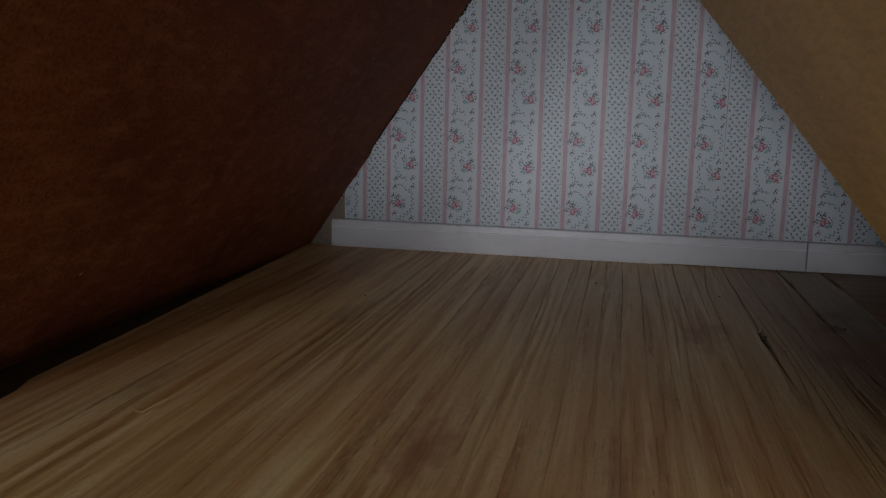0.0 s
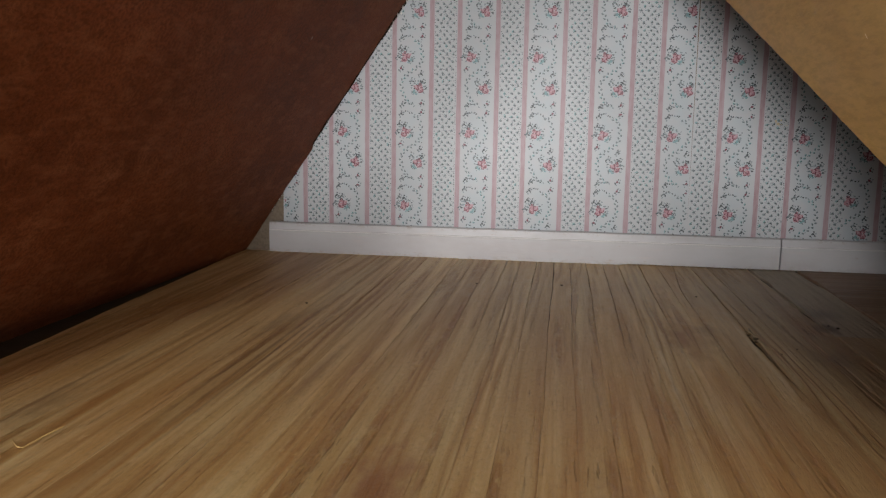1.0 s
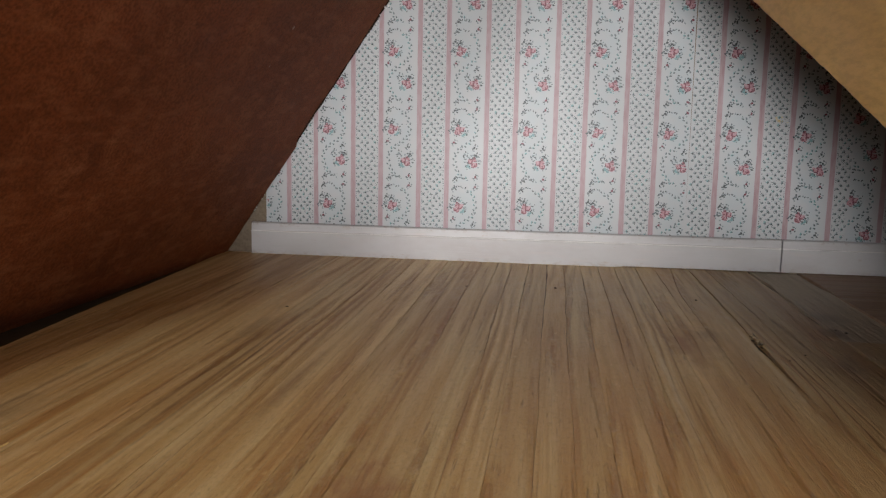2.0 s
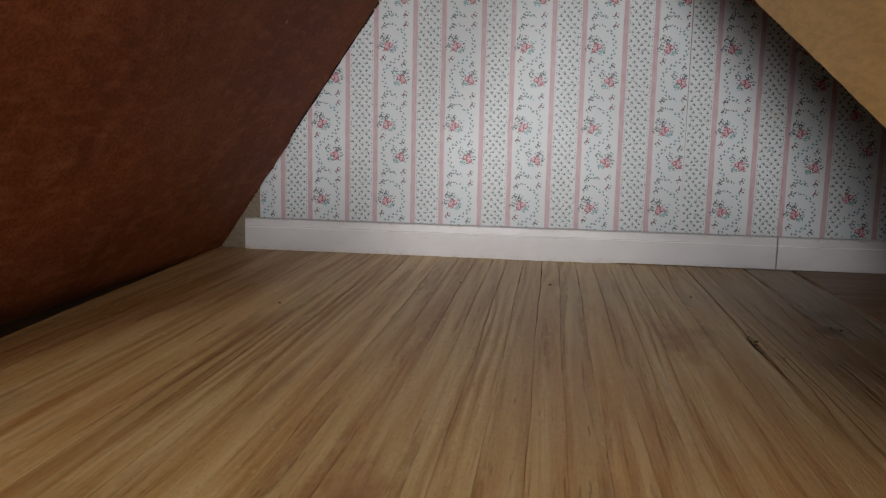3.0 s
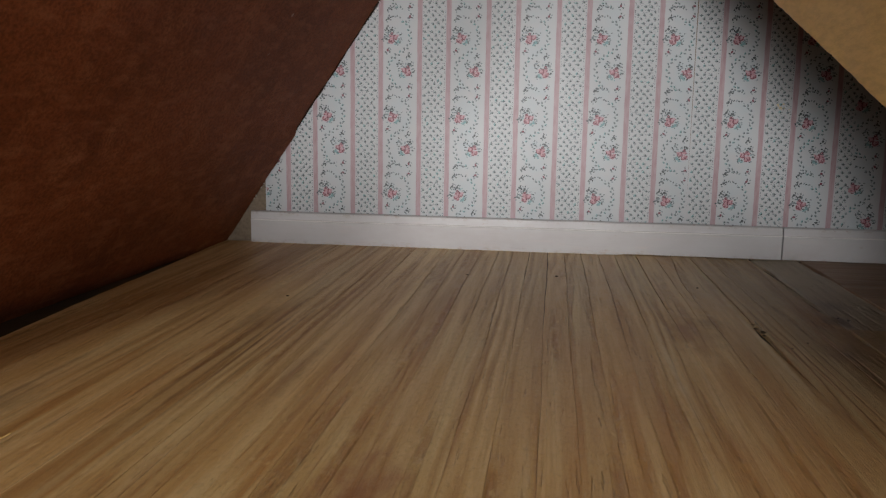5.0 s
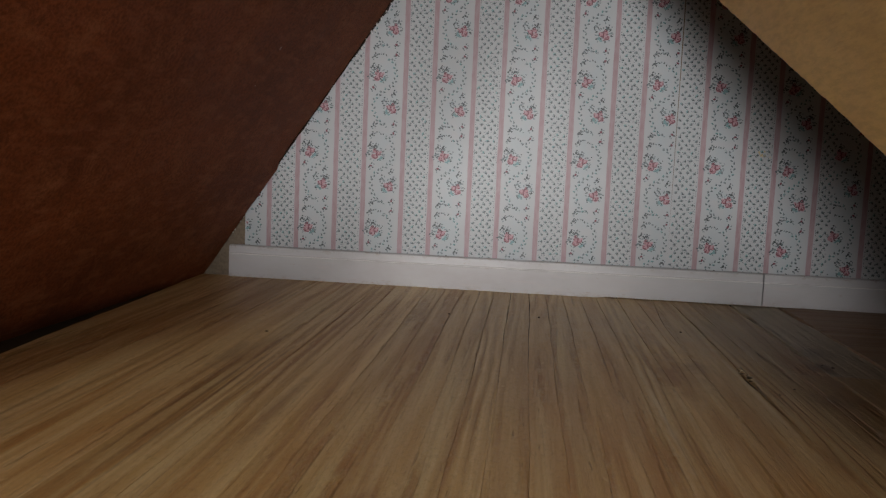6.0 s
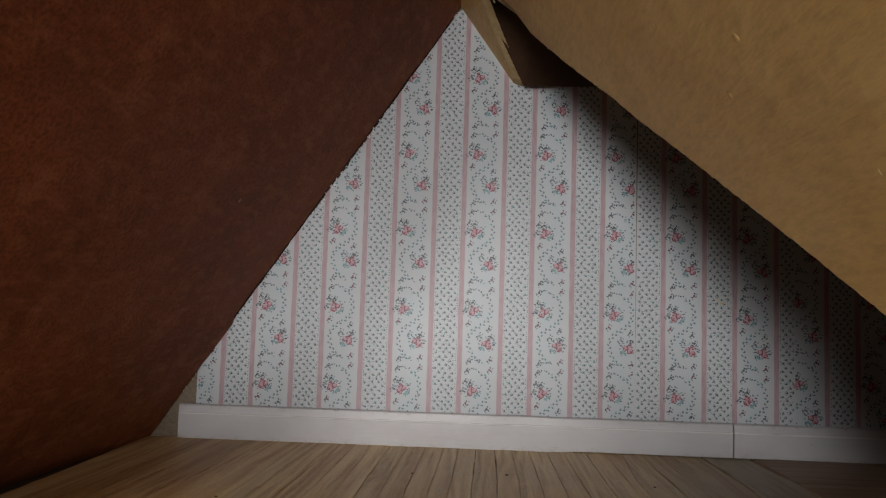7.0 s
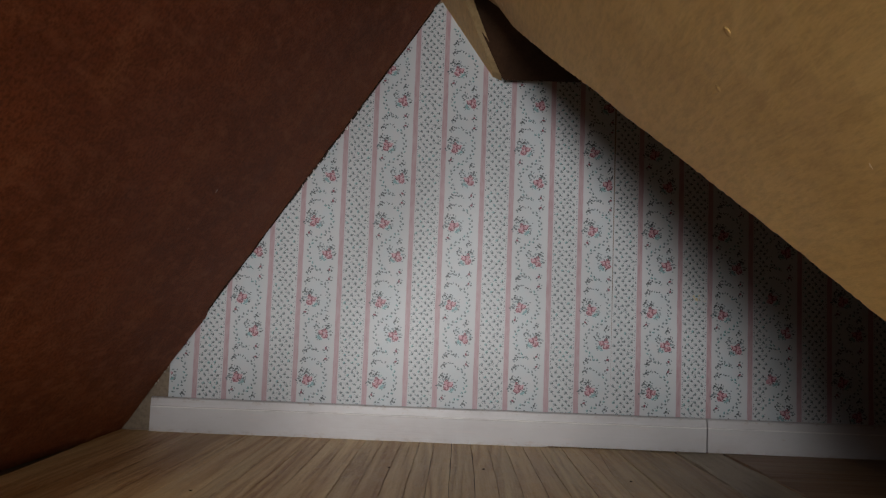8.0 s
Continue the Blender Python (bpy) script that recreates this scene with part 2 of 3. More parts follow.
def painted(name):
    """Old white paint with a faint pink cast, brush marks, scuffs, stains and a painted highlight along the moulding.
    """
    m, nt, bs = material(name)
    brush = noise_tex(nt, coords(nt, (0.05, 1, 1)), 1400, 4, 0.6)
    soil = noise_tex(nt, coords(nt, (0.5, 1, 1)), 45, 5, 0.65)
    colour = ramp(nt, soil, [(0.30, (0.43, 0.40, 0.40)), (0.50, (0.49, 0.475, 0.48)), (0.75, (0.53, 0.52, 0.53))])
    vein = noise_tex(nt, coords(nt, (0.12, 1, 1)), 380, 3)
    colour = mix(nt, math_node(nt, "MULTIPLY", span(nt, vein, 0.58, 0.75), 0.25), colour, (0.62, 0.50, 0.46))
    scuff = noise_tex(nt, coords(nt, (0.3, 1, 1)), 210, 4, 0.7)
    colour = mix(nt, math_node(nt, "MULTIPLY", span(nt, scuff, 0.645, 0.70), 0.7), colour, (0.38, 0.28, 0.22))
    height = add(nt, "SeparateXYZ", [(0, add(nt, "TexCoord").outputs["Object"])]).outputs[2]
    chip = noise_tex(nt, coords(nt, (0.6, 1, 1)), 520, 4, 0.7)
    rim = math_node(nt, "MULTIPLY", span(nt, height, 0.0128, 0.0146), span(nt, chip, 0.56, 0.62))
    foot = math_node(nt, "MULTIPLY", add(nt, "MapRange", [(0, height), (1, 0.0022), (2, 0.0002)]).outputs[0], span(nt, chip, 0.5, 0.62))
    colour = mix(nt, math_node(nt, "MULTIPLY", math_node(nt, "MAXIMUM", rim, foot), 0.5), colour, (0.30, 0.22, 0.16))
    # the moulding's catch-light, put into the colour as a broken pale line
    bead_glint = math_node(nt, "MULTIPLY", math_node(nt, "LESS_THAN", math_node(nt, "ABSOLUTE", math_node(nt, "SUBTRACT", height, 0.0110)), 0.00032), span(nt, soil, 0.38, 0.52))
    colour = mix(nt, math_node(nt, "MULTIPLY", bead_glint, 0.9), colour, (0.70, 0.68, 0.66))
    nt.links.new(colour, bs.inputs["Base Color"])
    bs.inputs["Roughness"].default_value = 0.38
    bump(nt, bs, math_node(nt, "ADD", brush, math_node(nt, "MULTIPLY", scuff, 0.8)), 0.45, 0.00025)
    return m


PERIOD, LANE = 0.0314, 0.0133
# knots, streaks and tints; the wide pale one holds dust and the wall's sheen
FLOOR_TINTS = [(0.029, -0.178, 0.0011, 0.055, 0.65, (0.84, 0.70, 0.42)), (0.0578, -0.150, 0.0011, 0.060, 0.7, (0.82, 0.68, 0.42)), (0.0378, -0.143, 0.0032, 0.016, 0.6, (0.33, 0.13, 0.04)), (-0.0822, -0.185, 0.0007, 0.080, 0.8, (0.27, 0.135, 0.045)), (-0.0797, -0.195, 0.0006, 0.070, 0.75, (0.27, 0.135, 0.045)), (-0.0860, -0.190, 0.0007, 0.060, 0.7, (0.29, 0.15, 0.05)), (-0.0755, -0.170, 0.0006, 0.050, 0.55, (0.29, 0.15, 0.05)), (-0.1180, -0.215, 0.0009, 0.045, 0.65, (0.29, 0.15, 0.05)), (-0.1045, -0.170, 0.0008, 0.050, 0.5, (0.29, 0.15, 0.05)), (-0.0530, -0.205, 0.0008, 0.045, 0.5, (0.33, 0.16, 0.05)), (0.0930, -0.0947, 0.006, 0.012, 0.6, (0.14, 0.09, 0.05)),
         (0.030, -0.270, 0.060, 0.130, 0.2, (0.40, 0.19, 0.055)), (0.060, -0.060, 0.110, 0.060, 0.4, (0.62, 0.50, 0.33)), (0.085, -0.300, 0.030, 0.090, 0.3, (0.34, 0.17, 0.05)), (0.047, -0.128, 0.006, 0.008, 0.5, (0.27, 0.14, 0.055)), (0.040, -0.140, 0.008, 0.030, 0.5, (0.36, 0.17, 0.05)), (-0.032, -0.262, 0.008, 0.020, 0.75, (0.33, 0.13, 0.05)), (0.012, -0.268, 0.005, 0.030, 0.5, (0.32, 0.15, 0.06)), (0.0875, -0.118, 0.005, 0.007, 0.8, (0.13, 0.075, 0.04)),
         (0.078, -0.158, 0.007, 0.012, 0.6, (0.16, 0.09, 0.045)), (-0.115, -0.235, 0.005, 0.018, 0.5, (0.25, 0.14, 0.06)), (-0.090, -0.150, 0.004, 0.022, 0.5, (0.27, 0.15, 0.06)), (-0.062, -0.200, 0.003, 0.030, 0.5, (0.27, 0.14, 0.06))]
PINE = grain_wood("worn_pine", (0.38, 0.18, 0.05), (0.68, 0.445, 0.178), (0.78, 0.58, 0.285), stain=True)
GREY_PINE = grain_wood("greyed_pine", (0.42, 0.33, 0.19), (0.63, 0.52, 0.33), (0.72, 0.61, 0.42), stain=True)
DARK_PINE = grain_wood("darker_pine", (0.27, 0.155, 0.085), (0.38, 0.24, 0.14), (0.45, 0.31, 0.19), along="x")
BARE = board("bare_wall_wood", (0.17, 0.130, 0.092), (0.24, 0.19, 0.14), (0.21, 0.165, 0.115), 0.4, 0.7, bump_mm=0.3, fine=700, stretch=0.9)
SLAB = board("sub_floor_board", (0.05, 0.035, 0.02), (0.08, 0.05, 0.03), (0.06, 0.04, 0.02))
# brown of the wing boards, with some of the wing's shade in it
SHADED_BROWN = board("shaded_brown_board", (0.030, 0.015, 0.008), (0.058, 0.029, 0.015), (0.075, 0.038, 0.02), 0.3, 0.7)
STAIN = board("brown_stained_hardboard", (0.205, 0.060, 0.023), (0.33, 0.103, 0.041), (0.44, 0.175, 0.083), 0.6, 0.6, (0.5, 0.4, 0.32), 0.7, 0.6, 1000, 0.62, 0.9, 0.08)
TAN = board("bare_tan_fibreboard", (0.55, 0.35, 0.124), (0.68, 0.455, 0.17), (0.72, 0.51, 0.225), 0.28, 0.55, (0.88, 0.74, 0.48), 0.9, 0.6, 700, 0.5, 0.22, 0.26)
EDGE = board("rough_cut_board_edge", (0.34, 0.23, 0.11), (0.46, 0.34, 0.18), (0.5, 0.38, 0.22), 0.3, 0.8, bump_mm=0.3)
PAINT = painted("old_white_paint")
TORN = board("pale_wood_sliver", (0.30, 0.22, 0.13), (0.38, 0.29, 0.18), (0.42, 0.33, 0.22))
TABLE = board("table_board", (0.40, 0.31, 0.21), (0.50, 0.40, 0.28), (0.53, 0.43, 0.31))
INKS = [ink("rose_red_ink", (0.15, 0.032, 0.05)), ink("rose_pink_ink", (0.41, 0.20, 0.23)), ink("pale_pink_ink", (0.45, 0.28, 0.305)),
        ink("teal_ink", (0.15, 0.28, 0.29)), ink("grey_green_ink", (0.165, 0.20, 0.215)), ink("dark_leaf_ink", (0.045, 0.055, 0.06)),
        ink("pale_blue_green_ink", (0.42, 0.49, 0.49))]
# dried glue, its glints put into a near-white base colour
GLUE, _nt, _bs = material("glinting_dried_glue")
_bs.inputs["Base Color"].default_value = (0.88, 0.86, 0.82, 1)
_bs.inputs["Roughness"].default_value = 0.08
_bs.inputs["Transmission Weight"].default_value = 0.15
GLASS, _nt, _bs = material("window_glass")
_bs.inputs["Roughness"].default_value = 0.0
_bs.inputs["Transmission Weight"].default_value = 1.0
# dark glossy glue that also stands for the shade in the roof joint
GLUE_SHADE, _nt, _bs = material("glue_and_joint_shade")
_v = noise_tex(_nt, coords(_nt), 1400, 3)
_nt.links.new(ramp(_nt, _v, [(0.3, (0.012, 0.008, 0.006)), (0.7, (0.05, 0.035, 0.025))]), _bs.inputs["Base Color"])
_bs.inputs["Roughness"].default_value = 0.16
bump(_nt, _bs, _v, 0.9, 0.0008)
PLASTER = board("pale_plaster", (0.26, 0.25, 0.24), (0.31, 0.30, 0.285), (0.29, 0.28, 0.265), 0.03, 0.85, speck_amount=0.0)
STAINED, _nt, _bs = material("yellow_stain")
_v = noise_tex(_nt, coords(_nt), 900, 3)
_nt.links.new(ramp(_nt, _v, [(0.3, (0.42, 0.30, 0.12)), (0.7, (0.6, 0.52, 0.36))]), _bs.inputs["Base Color"])


# ---- building helpers ----
def part(name, bm, mat, parent=None, label="", smooth=False):
    me = bpy.data.meshes.new(name)
    bm.normal_update()
    bm.to_mesh(me)
    bm.free()
    for one in (mat if isinstance(mat, (list, tuple)) else [mat]):
        me.materials.append(one)
    if smooth:
        me.shade_smooth()
    ob = new(name, me)
    ob.parent = parent
    if label:
        ob["label"] = label
    return ob


def box_bm(x0, x1, y0, y1, z0, z1, bevel=0.0):
    bm = bmesh.new()
    bmesh.ops.create_cube(bm, size=1)
    for v in bm.verts:
        v.co = Vector(((x0 + x1) / 2 + v.co.x * (x1 - x0), (y0 + y1) / 2 + v.co.y * (y1 - y0), (z0 + z1) / 2 + v.co.z * (z1 - z0)))
    if bevel:
        bmesh.ops.bevel(bm, geom=bm.edges[:], offset=bevel, segments=2, affect="EDGES", profile=0.6)
    return bm


def slab_bm(outline, depth):
    """A sheet: a flat outline pushed out by the vector depth. The rim takes the second material."""
    bm = bmesh.new()
    top = [bm.verts.new(p) for p in outline]
    bot = [bm.verts.new(Vector(p) + depth) for p in outline]
    bm.faces.new(top)
    bm.faces.new(bot[::-1])
    n = len(top)
    for i in range(n):
        f = bm.faces.new((top[i], bot[i], bot[(i + 1) % n], top[(i + 1) % n]))
        f.material_index = 1
    bmesh.ops.recalc_face_normals(bm, faces=bm.faces[:])
    bmesh.ops.triangulate(bm, faces=[f for f in bm.faces if len(f.verts) > 4])
    return bm


def sharpen(bm):
    """Keep the sawn edges of a bowed sheet crisp."""
    for e in bm.edges:
        if len(e.link_faces) == 2 and e.link_faces[0].smooth != e.link_faces[1].smooth:
            e.smooth = False


# ---- the shell of the attic ----
BACK = -0.36                         # the open back of the house
ROOF = -0.322                        # the roof stops short of the floor's edge
END = 0.30                           # the end of the side wing
TOP_X, TOP_Z = -0.023, 0.200         # the ridge
K_W, K_E = 1.474, 1.423              # rise of the two roof slopes
WING_Y, WING_Z = -0.048, 0.1925      # ridge of the side wing


def west_x(z):
    return TOP_X - 0.0015 - (TOP_Z - z) / K_W


def east_z(x):
    return TOP_Z - K_E * (x - TOP_X)


def left_edge(y):
    """The floor's ragged outer edge beside the west slope, which runs a little askew."""
    x = -0.1595 - 0.054 * y + 0.0003 * math.sin(y * 60) + 0.0002 * math.sin(y * 310)
    return x + (0.0025 if y < -0.246 else 0.0)


# floor: a dark board with narrow pine strips laid on it
floor = tagged(part("floor", slab_bm([(left_edge(0) - 0.018, 0, -0.0013), (left_edge(BACK) - 0.018, BACK, -0.0013), (END, BACK, -0.0013), (END, 0, -0.0013)], Vector((0, 0, -0.0067))), [SLAB, SLAB]), "worn pine strip floor on a dark board", "floor", kind="structure")

# end wall: bare wood, papered in three lengths
wall = tagged(part("wall_north", slab_bm([(-0.175, 0, -0.008), (END, 0, -0.008), (END, 0, 0.168), (0.02, 0, 0.168), (TOP_X, 0, TOP_Z + 0.004), (west_x(0) - 0.015, 0, 0)], Vector((0, 0.006, 0))), [BARE, BARE]),
              "bare wooden gable wall behind floral wallpaper", "wall", kind="structure")

# west roof slope, brown inside
rng = random.Random(4)
W_N = Vector((-K_W, 0, 1)).normalized()
bm = bmesh.new()
rows = []
W_Z = [TOP_Z + 0.002 - (TOP_Z - 0.006) * k / 66 for k in range(67)] + [0.0068 - 0.0015 * k for k in range(11)]
W_Y = [0.004 + (ROOF - 0.004) * (k / 16) ** 1.3 for k in range(17)]
for z in W_Z:
    rows.append([])
    for side in (0, 1):
        for y in W_Y:
            lump = 0.0005 * noise.noise(Vector((z * 70, y * 12, 3.1))) + 0.00022 * noise.noise(Vector((z * 330, y * 60, 8.4)))
            step = 0.0012 if z < 0.0525 else 0.0
            foot = 0.0028 * min(1.0, max(0.0, 0.0075 * min(1.0, max(0.0, -y - 0.008) / 0.16) - z) / 0.0065) ** 1.6   # the foot curls back under the eave
            if not side and y > 0:
                y = -0.0016 + 0.0004 * noise.noise(Vector((z * 160, 1.7, 0)))
            rows[-1].append(bm.verts.new(Vector((west_x(z) - foot, y, z)) - W_N * (lump + step) + W_N * 0.0035 * side))
n = len(W_Y)
for a, b in zip(rows, rows[1:]):
    for k in range(n - 1):
        bm.faces.new((a[k], a[k + 1], b[k + 1], b[k])).smooth = True
        bm.faces.new((a[n + k], b[n + k], b[n + k + 1], a[n + k + 1]))
    bm.faces.new((a[0], b[0], b[n], a[n]))
    bm.faces.new((a[n - 1], a[2 * n - 1], b[2 * n - 1], b[n - 1])).material_index = 1
for row in (rows[0], rows[-1]):
    for k in range(n - 1):
        bm.faces.new((row[k], row[k + 1], row[n + k + 1], row[n + k])).material_index = 1
bmesh.ops.recalc_face_normals(bm, faces=bm.faces[:])
sharpen(bm)
tagged(part("ceiling_west", bm, [STAIN, EDGE]), "sloping brown-stained hardboard roof panel", "ceiling", kind="structure")

# east roof slope, bare board with a V cut out of it for the side wing
E_N = Vector((K_E, 0, 1)).normalized()
# where the cut begins, strip by strip from the wall to the open back: (y, x)
CUT = [(0.0, 0.0012), (-0.0072, 0.0006), (-0.0147, -0.0017), (-0.0224, -0.0049), (-0.0298, -0.0080), (-0.0397, -0.0118), (-0.0505, -0.0152), (-0.0560, -0.0147), (-0.0687, -0.0108), (-0.0814, -0.0058), (-0.0905, -0.0018), (-0.0935, 0.0016),
       (-0.0965, 0.0042), (-0.1072, 0.0073), (-0.1192, 0.0110), (-0.1350, 0.0172), (-0.1526, 0.0238), (-0.1634, 0.0286), (-0.1839, 0.0365), (-0.2168, 0.0497), (-0.2480, 0.0628), (-0.3300, 0.0963)]


def rise(y):
    """The slope is a little steeper towards the open back, where the board bows inwards."""
    s = min(1.0, max(0.0, (-0.05 - y) / 0.075))
    return K_E + 0.332 * s * s * (3 - 2 * s)


def east_point(x, y):
    return Vector((x, y, TOP_Z - rise(y) * (x - TOP_X)))


ys = [0.0]
while ys[-1] > ROOF + 0.002:
    ys.append(ys[-1] - 0.0009)
ys[-1] = ROOF
bm = bmesh.new()
rows = []
for y in ys:
    x_cut = float(np.interp(-y, [-a for a, _ in CUT], [b for _, b in CUT])) + rng.uniform(-1, 1) * (0.00015 if y < -0.06 else 0.00010)
    rows.append([])
    for side in (0, 1):
        for k in range(9):
            x = TOP_X - 0.001 + (x_cut - TOP_X + 0.001) * k / 8
            if side and k == 8 and y > -0.048:
                x += 0.0022              # the saw cut leans outwards here
            p = east_point(x, y) + E_N * 0.0024 * side
            rows[-1].append(bm.verts.new(p))
for a, b in zip(rows, rows[1:]):
    for k in range(8):
        bm.faces.new((a[k], a[k + 1], b[k + 1], b[k])).smooth = True
        bm.faces.new((a[9 + k], b[9 + k], b[10 + k], a[10 + k]))
    bm.faces.new((a[8], a[17], b[17], b[8])).material_index = 1
    bm.faces.new((a[0], b[0], b[9], a[9]))
for row in (rows[0], rows[-1]):
    for k in range(8):
        bm.faces.new((row[k], row[k + 1], row[k + 10], row[k + 9])).material_index = 1
bmesh.ops.recalc_face_normals(bm, faces=bm.faces[:])
sharpen(bm)
roof_east = tagged(part("ceiling_east", bm, [TAN, EDGE]), "sloping bare tan fibreboard roof panel with a ragged V-shaped cut", "ceiling", kind="structure")

# side wing behind the cut: two roof boards and an end wall
M_F, M_N = 0.80, 0.715


def wing_x(z):
    return TOP_X + (TOP_Z - z) / K_E


def wing_board(name, line, slope, label):
    """A roof board of the wing: from its ragged inner line (x, y) out to the wing's end, sloping down from the wing's ridge."""
    pts = [Vector((x, y, WING_Z - abs(y - WING_Y) * slope)) for x, y in line]
    pts += [Vector((END, pts[-1].y, pts[-1].z)), Vector((END, pts[0].y, pts[0].z))]
    out = Vector((0, slope if line[-1][1] > WING_Y else -slope, 1)).normalized()
    tagged(part(name, slab_bm(pts, out * 0.003), [SHADED_BROWN, EDGE]), label, "ceiling", kind="structure")


wing_board("ceiling_wing_north", [(wing_x(WING_Z) + 0.0016, WING_Y), (wing_x(WING_Z - 0.0308) + 0.0016, -0.0095)], M_F, "brown roof board of the side wing, darkened with the wing's shade")
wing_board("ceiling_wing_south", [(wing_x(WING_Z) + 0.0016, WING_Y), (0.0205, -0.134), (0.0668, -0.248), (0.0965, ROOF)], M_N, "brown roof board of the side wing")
tagged(part("ceiling_wing_cap", box_bm(0.007, END, -0.014, 0.0, 0.168, 0.172), SHADED_BROWN), "narrow brown board closing the wing roof at the wall", "ceiling", kind="structure")
tagged(part("wall_east", box_bm(END, END + 0.004, -0.30, 0.006, -0.008, 0.21), STAIN), "plain brown end wall of the side wing", "wall", kind="structure")

# the room assumed round the house, unseen, to bounce the daylight: a table, plain walls, windows
def table(x0, x1, y0, y1, top, ground):
    ob = tagged(new("table"), "plain pale wooden table assumed under the doll's house", "table")
    part("tabletop", box_bm(x0, x1, y0, y1, top - 0.028, top, 0.003), TABLE, ob)
    for x in (x0 + 0.05, x1 - 0.05):
        for y in (y0 + 0.05, y1 - 0.05):
            part("leg", box_bm(x - 0.025, x + 0.025, y - 0.025, y + 0.025, ground, top - 0.028, 0.002), TABLE, ob)


table(-0.40, 0.50, -0.44, 0.25, -0.008, -0.758)
RX0, RX1, RY1, RZ0 = -0.95, 1.0, 0.40, -0.758
tagged(part("ground", box_bm(RX0, RX1, ROOM_S, RY1, RZ0 - 0.05, RZ0), PLASTER), "plain pale floor of the unseen room", "floor", kind="structure")
sx0, sx1 = FILL_SKYLIGHT[0] - FILL_SKYLIGHT[2] / 2, FILL_SKYLIGHT[0] + FILL_SKYLIGHT[2] / 2
sy0, sy1 = FILL_SKYLIGHT[1] - FILL_SKYLIGHT[3] / 2, FILL_SKYLIGHT[1] + FILL_SKYLIGHT[3] / 2
top = bmesh.new()
for a, b, c, d in ((RX0, sx0, ROOM_S, RY1), (sx1, RX1, ROOM_S, RY1), (sx0, sx1, ROOM_S, sy0), (sx0, sx1, sy1, RY1)):
    bmesh.ops.create_cube(top, size=1, matrix=Matrix.Translation(((a + b) / 2, (c + d) / 2, RZ1 + 0.05)) @ Matrix.Diagonal((b - a, d - c, 0.1, 1)))
tagged(part("ceiling_room", top, PLASTER), "plain pale unseen room ceiling with an added skylight opening", "ceiling", kind="structure")
skylight = tagged(new("window_2"), "square framed skylight added in the unseen room ceiling to fill the light", "skylight", kind="structure")
for a, b, c, d in ((sx0, sx0 + 0.04, sy0, sy1), (sx1 - 0.04, sx1, sy0, sy1), (sx0 + 0.04, sx1 - 0.04, sy0, sy0 + 0.04), (sx0 + 0.04, sx1 - 0.04, sy1 - 0.04, sy1)):
    part("window_frame", box_bm(a, b, c, d, RZ1 + 0.04, RZ1 + 0.09, 0.003), PLASTER, skylight)
part("pane", box_bm(sx0 + 0.04, sx1 - 0.04, sy0 + 0.04, sy1 - 0.04, RZ1 + 0.06, RZ1 + 0.064), GLASS, skylight).visible_shadow = False
tagged(part("wall_room_north", box_bm(RX0, RX1, RY1, RY1 + 0.05, RZ0, RZ1), PLASTER), "plain pale unseen room wall", "wall", kind="structure")
tagged(part("wall_room_west", box_bm(RX0 - 0.05, RX0, ROOM_S, RY1, RZ0, RZ1), PLASTER), "plain pale unseen room wall", "wall", kind="structure")
tagged(part("wall_room_east", box_bm(RX1, RX1 + 0.05, ROOM_S, RY1, RZ0, RZ1), PLASTER), "plain pale unseen room wall", "wall", kind="structure")
south = bmesh.new()
OPENINGS = [(cx - wide / 2, cx + wide / 2, cz - high / 2, cz + high / 2) for cx, cz, wide, high in (WINDOW, FILL_SIDE_WINDOW, SHEEN_CLERESTORY, FILL_FAR_WINDOW)]
LEVELS = sorted({RZ0, RZ1} | {z for o in OPENINGS for z in o[2:]})
for low, top in zip(LEVELS, LEVELS[1:]):
    x = RX0
    for a, b in sorted((o[0], o[1]) for o in OPENINGS if o[2] < (low + top) / 2 < o[3]) + [(RX1, RX1)]:
        bmesh.ops.create_cube(south, size=1, matrix=Matrix.Translation(((x + a) / 2, ROOM_S - 0.075, (low + top) / 2)) @ Matrix.Diagonal((a - x, 0.15, top - low, 1)))
        x = b
tagged(part("wall_room_south", south, PLASTER), "plain pale unseen room wall with four assumed window openings", "wall", kind="structure")


def room_window(name, opening, label, bar):
    ob = tagged(new(name), label, "window", kind="structure")
    cx, cz, wide, high = opening
    x0, x1, z0, z1 = cx - wide / 2, cx + wide / 2, cz - high / 2, cz + high / 2
    for a, b, c, d in ((x0, x0 + bar, z0, z1), (x1 - bar, x1, z0, z1), (x0 + bar, x1 - bar, z0, z0 + bar), (x0 + bar, x1 - bar, z1 - bar, z1)):
        part("window_frame", box_bm(a, b, ROOM_S - 0.09, ROOM_S - 0.05, c, d, 0.002), PLASTER, ob)
    part("pane", box_bm(x0 + bar, x1 - bar, ROOM_S - 0.072, ROOM_S - 0.068, z0 + bar, z1 - bar), GLASS, ob).visible_shadow = False


room_window("window_1", WINDOW, "framed window assumed in the unseen room wall", 0.025)
room_window("window_5", FILL_FAR_WINDOW, "framed window assumed in the unseen room wall", 0.025)
room_window("window_4", FILL_SIDE_WINDOW, "framed window assumed in the unseen room wall", 0.025)
room_window("window_3", SHEEN_CLERESTORY, "small high framed window added in the unseen room wall for the paper sheen", 0.015)


# ---- wallpaper ----
def blob(verts, faces, mats, cx, cz, rx, rz, turn, mat, rng, y, n=7, rank=None):
    k = len(verts)
    y -= 0.000004 * (len(faces) % 24 if rank is None else 24 + rank)
    ct, st = math.cos(turn), math.sin(turn)
